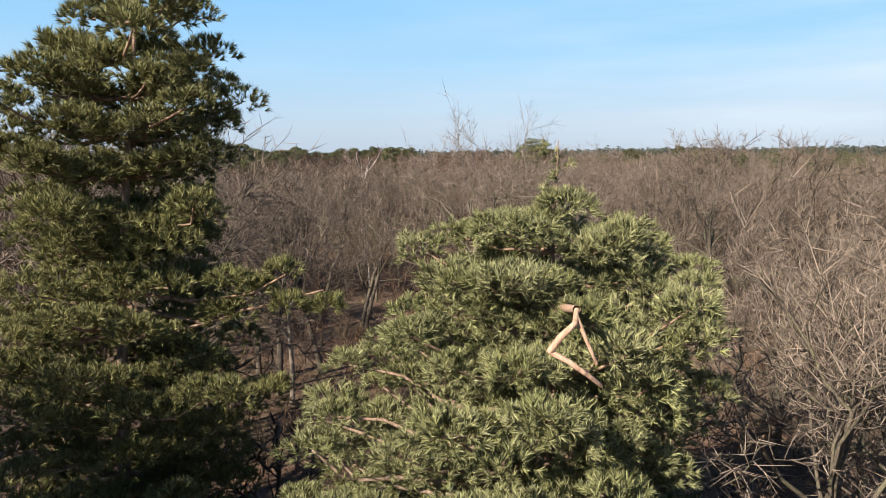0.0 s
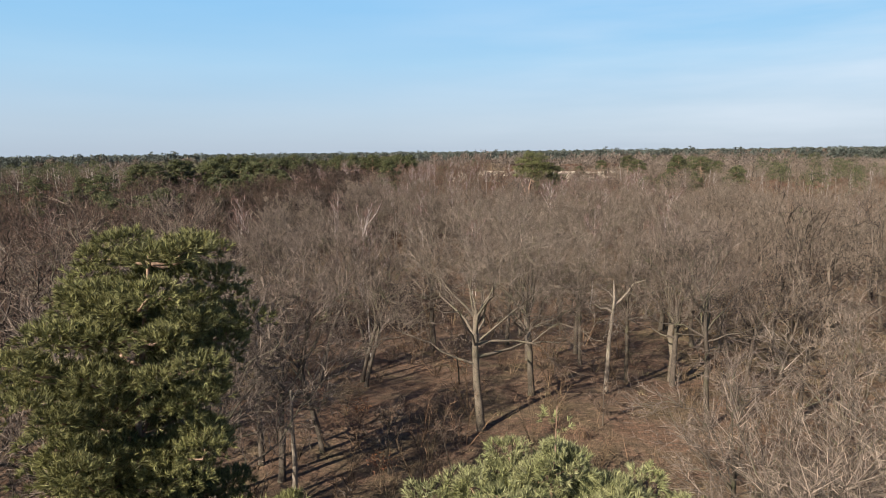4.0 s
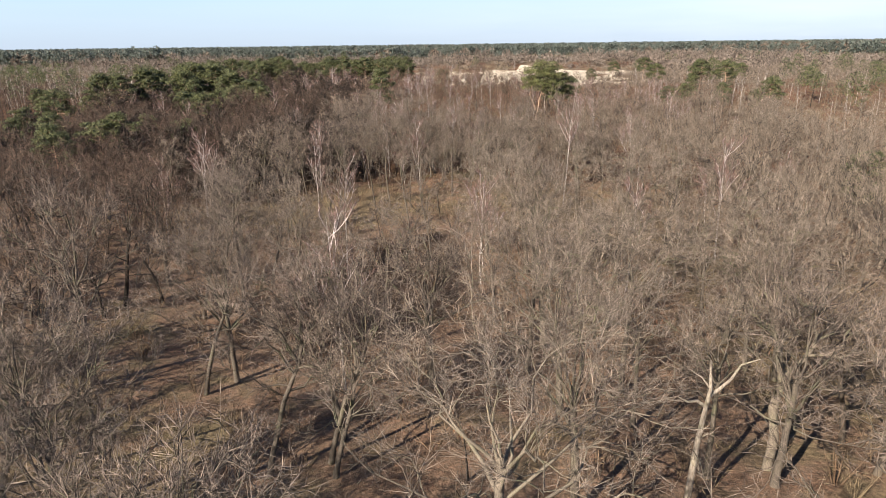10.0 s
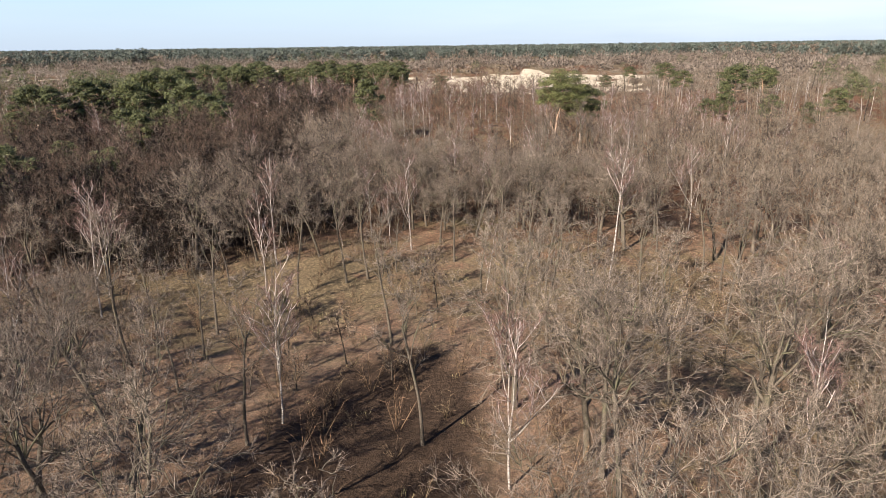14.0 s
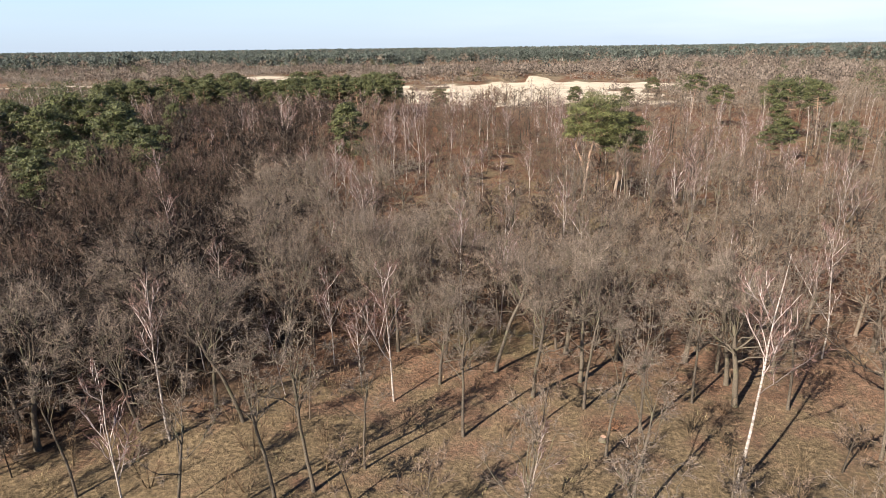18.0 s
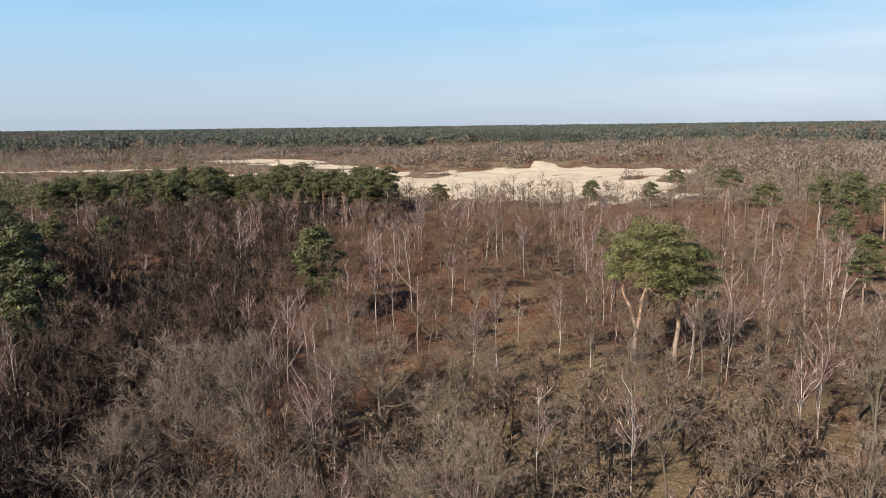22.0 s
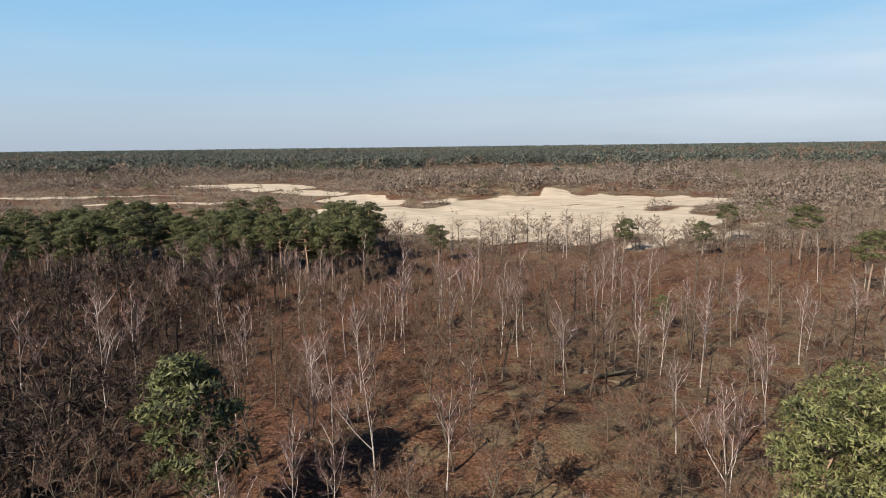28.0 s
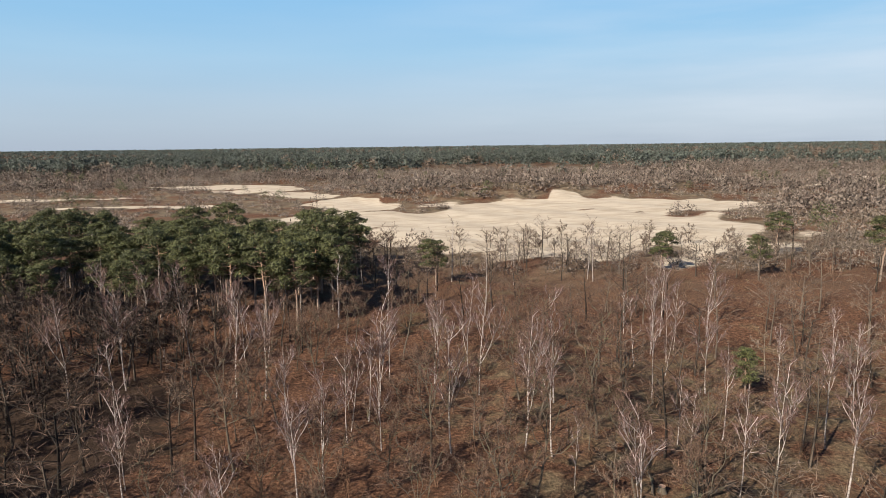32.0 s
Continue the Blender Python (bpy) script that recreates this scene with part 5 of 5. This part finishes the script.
def stump(x, y, r, hgt):
    g = Geo()
    ring = np.array([(0, 0, -0.2), (0, 0, 0.05), (0, 0, hgt * 0.6), (0.02, 0.01, hgt)])
    g.tube(ring, (r * 1.6, r * 1.35, r, r * 0.95), 10)
    top = Geo()
    a = np.arange(10) * 2 * math.pi / 10
    v = np.concatenate([[(0.02, 0.01, hgt)], np.stack([np.cos(a) * r * 0.93 + 0.02, np.sin(a) * r * 0.93 + 0.01, np.full(10, hgt - 0.006)], -1)])
    top.add(v, [(0, k + 1, (k + 1) % 10 + 1) for k in range(10)])
    root = new("tree_stump")
    part("bark", g, M_OAK, root, smooth_on=True)
    part("cut_face", top, M_RAW, root, "pale sawn face")
    root.matrix_basis = place(x, y, RNG.uniform(0, 6.28))
    return tagged(root, "low sawn tree stump with a pale top", "stump", "stumps")


for x, y, ln, r, turn in ((19.5, 216.5, 6.0, 0.24, 0.3), (22.5, 215.6, 4.0, 0.2, 2.6), (18.0, 217.6, 3.5, 0.12, 1.2), (-17.5, 104.0, 4.5, 0.1, 0.2), (12.5, 118.0, 5.0, 0.14, 0.9), (-2.0, 175.0, 4.0, 0.12, 0.6),
                          (6.0, 24.0, 3.5, 0.1, 2.0), (-3.0, 22.0, 3.0, 0.08, 0.5), (27.0, 47.0, 2.6, 0.12, 2.3), (35.0, 205.0, 5.0, 0.13, 0.8), (-8.0, 200.0, 4.5, 0.13, 2.7), (15.0, 190.0, 4.0, 0.1, 1.9)):
    fallen_log(x, y, ln, r, turn)
for x, y, r, hgt in ((18.9, 218.2, 0.28, 0.55), (21.2, 217.8, 0.25, 0.4), (30.5, 212.0, 0.2, 0.35), (11.0, 113.5, 0.22, 0.3), (13.2, 104.0, 0.18, 0.35), (4.0, 178.0, 0.2, 0.3)):
    stump(x, y, r, hgt)


def grass_lod(r, n, hgt, w):
    g = Geo()
    th = RNG.uniform(0, 6.28, n)
    rr = r * np.sqrt(RNG.random(n))
    p = np.stack([np.cos(th) * rr, np.sin(th) * rr, np.full(n, -0.03)], -1)
    d = units(np.stack([np.cos(th) * 0.6, np.sin(th) * 0.6, np.ones(n)], -1) + RNG.normal(size=(n, 3)) * 0.35)
    g.blades(p, d, hgt * RNG.uniform(0.5, 1.0, n), w)
    return g.arrays()


tufts = []
spots = site_list(-60, 60, 12, 300, 2.2, 41)
for (x, y, a, b, c), sandy in zip(spots, sand_at(spots[:, 0], spots[:, 1])):
    pale = math.exp(-(((x + 18) / 22) ** 2 + ((y - 108) / 13) ** 2)) + 0.9 * math.exp(-(((x - 8) / 16) ** 2 + ((y - 150) / 9) ** 2)) + 0.7 * math.exp(-(((x - 30) / 14) ** 2 + ((y - 60) / 30) ** 2))
    if sandy < 0.3 and a < 0.10 + 0.6 * pale:
        tufts.append((x, y, c * 40, 0.6 + 0.7 * b, b, int(c * 97)))
join("grass_tufts", [grass_lod(0.5, 26, 0.5, 0.03), grass_lod(0.35, 20, 0.4, 0.03)], tufts, M_GRASS, "bleached tussocks of winter grass", "grass")


def leafy_bush(hgt, r, n):
    g = Geo()
    u = units(RNG.normal(size=(n, 3))) * RNG.uniform(0.3, 1.0, (n, 1))
    p = u * np.array((r, r, hgt * 0.5)) + np.array((0, 0, hgt * 0.55))
    g.blades(p, units(RNG.normal(size=(n, 3))), 0.14, 0.09)
    return g.arrays()


bushes = [(x, y, k, 0.8 + 0.05 * (k % 7), (k % 5) / 5, k) for k, (x, y) in enumerate(((9.5, 166.0), (11.5, 167.5), (-3.0, 28.0), (4.0, 27.0), (-8.0, 38.0), (1.0, 45.0), (16.0, 60.0), (8.0, 52.0), (-12.0, 70.0), (12.0, 114.5),
          (-30.0, 212.0), (-24.0, 196.0), (2.0, 200.0), (25.0, 190.0), (40.0, 212.0), (-5.0, 215.0), (14.0, 238.0), (-14.0, 160.0), (9.0, 20.0), (-5.0, 36.0)))]
join("leafy_bushes", [leafy_bush(1.4, 0.9, 130), leafy_bush(1.0, 0.8, 110)], bushes, M_DRYLEAF, "low bushes that keep their dry russet leaves", "bush")
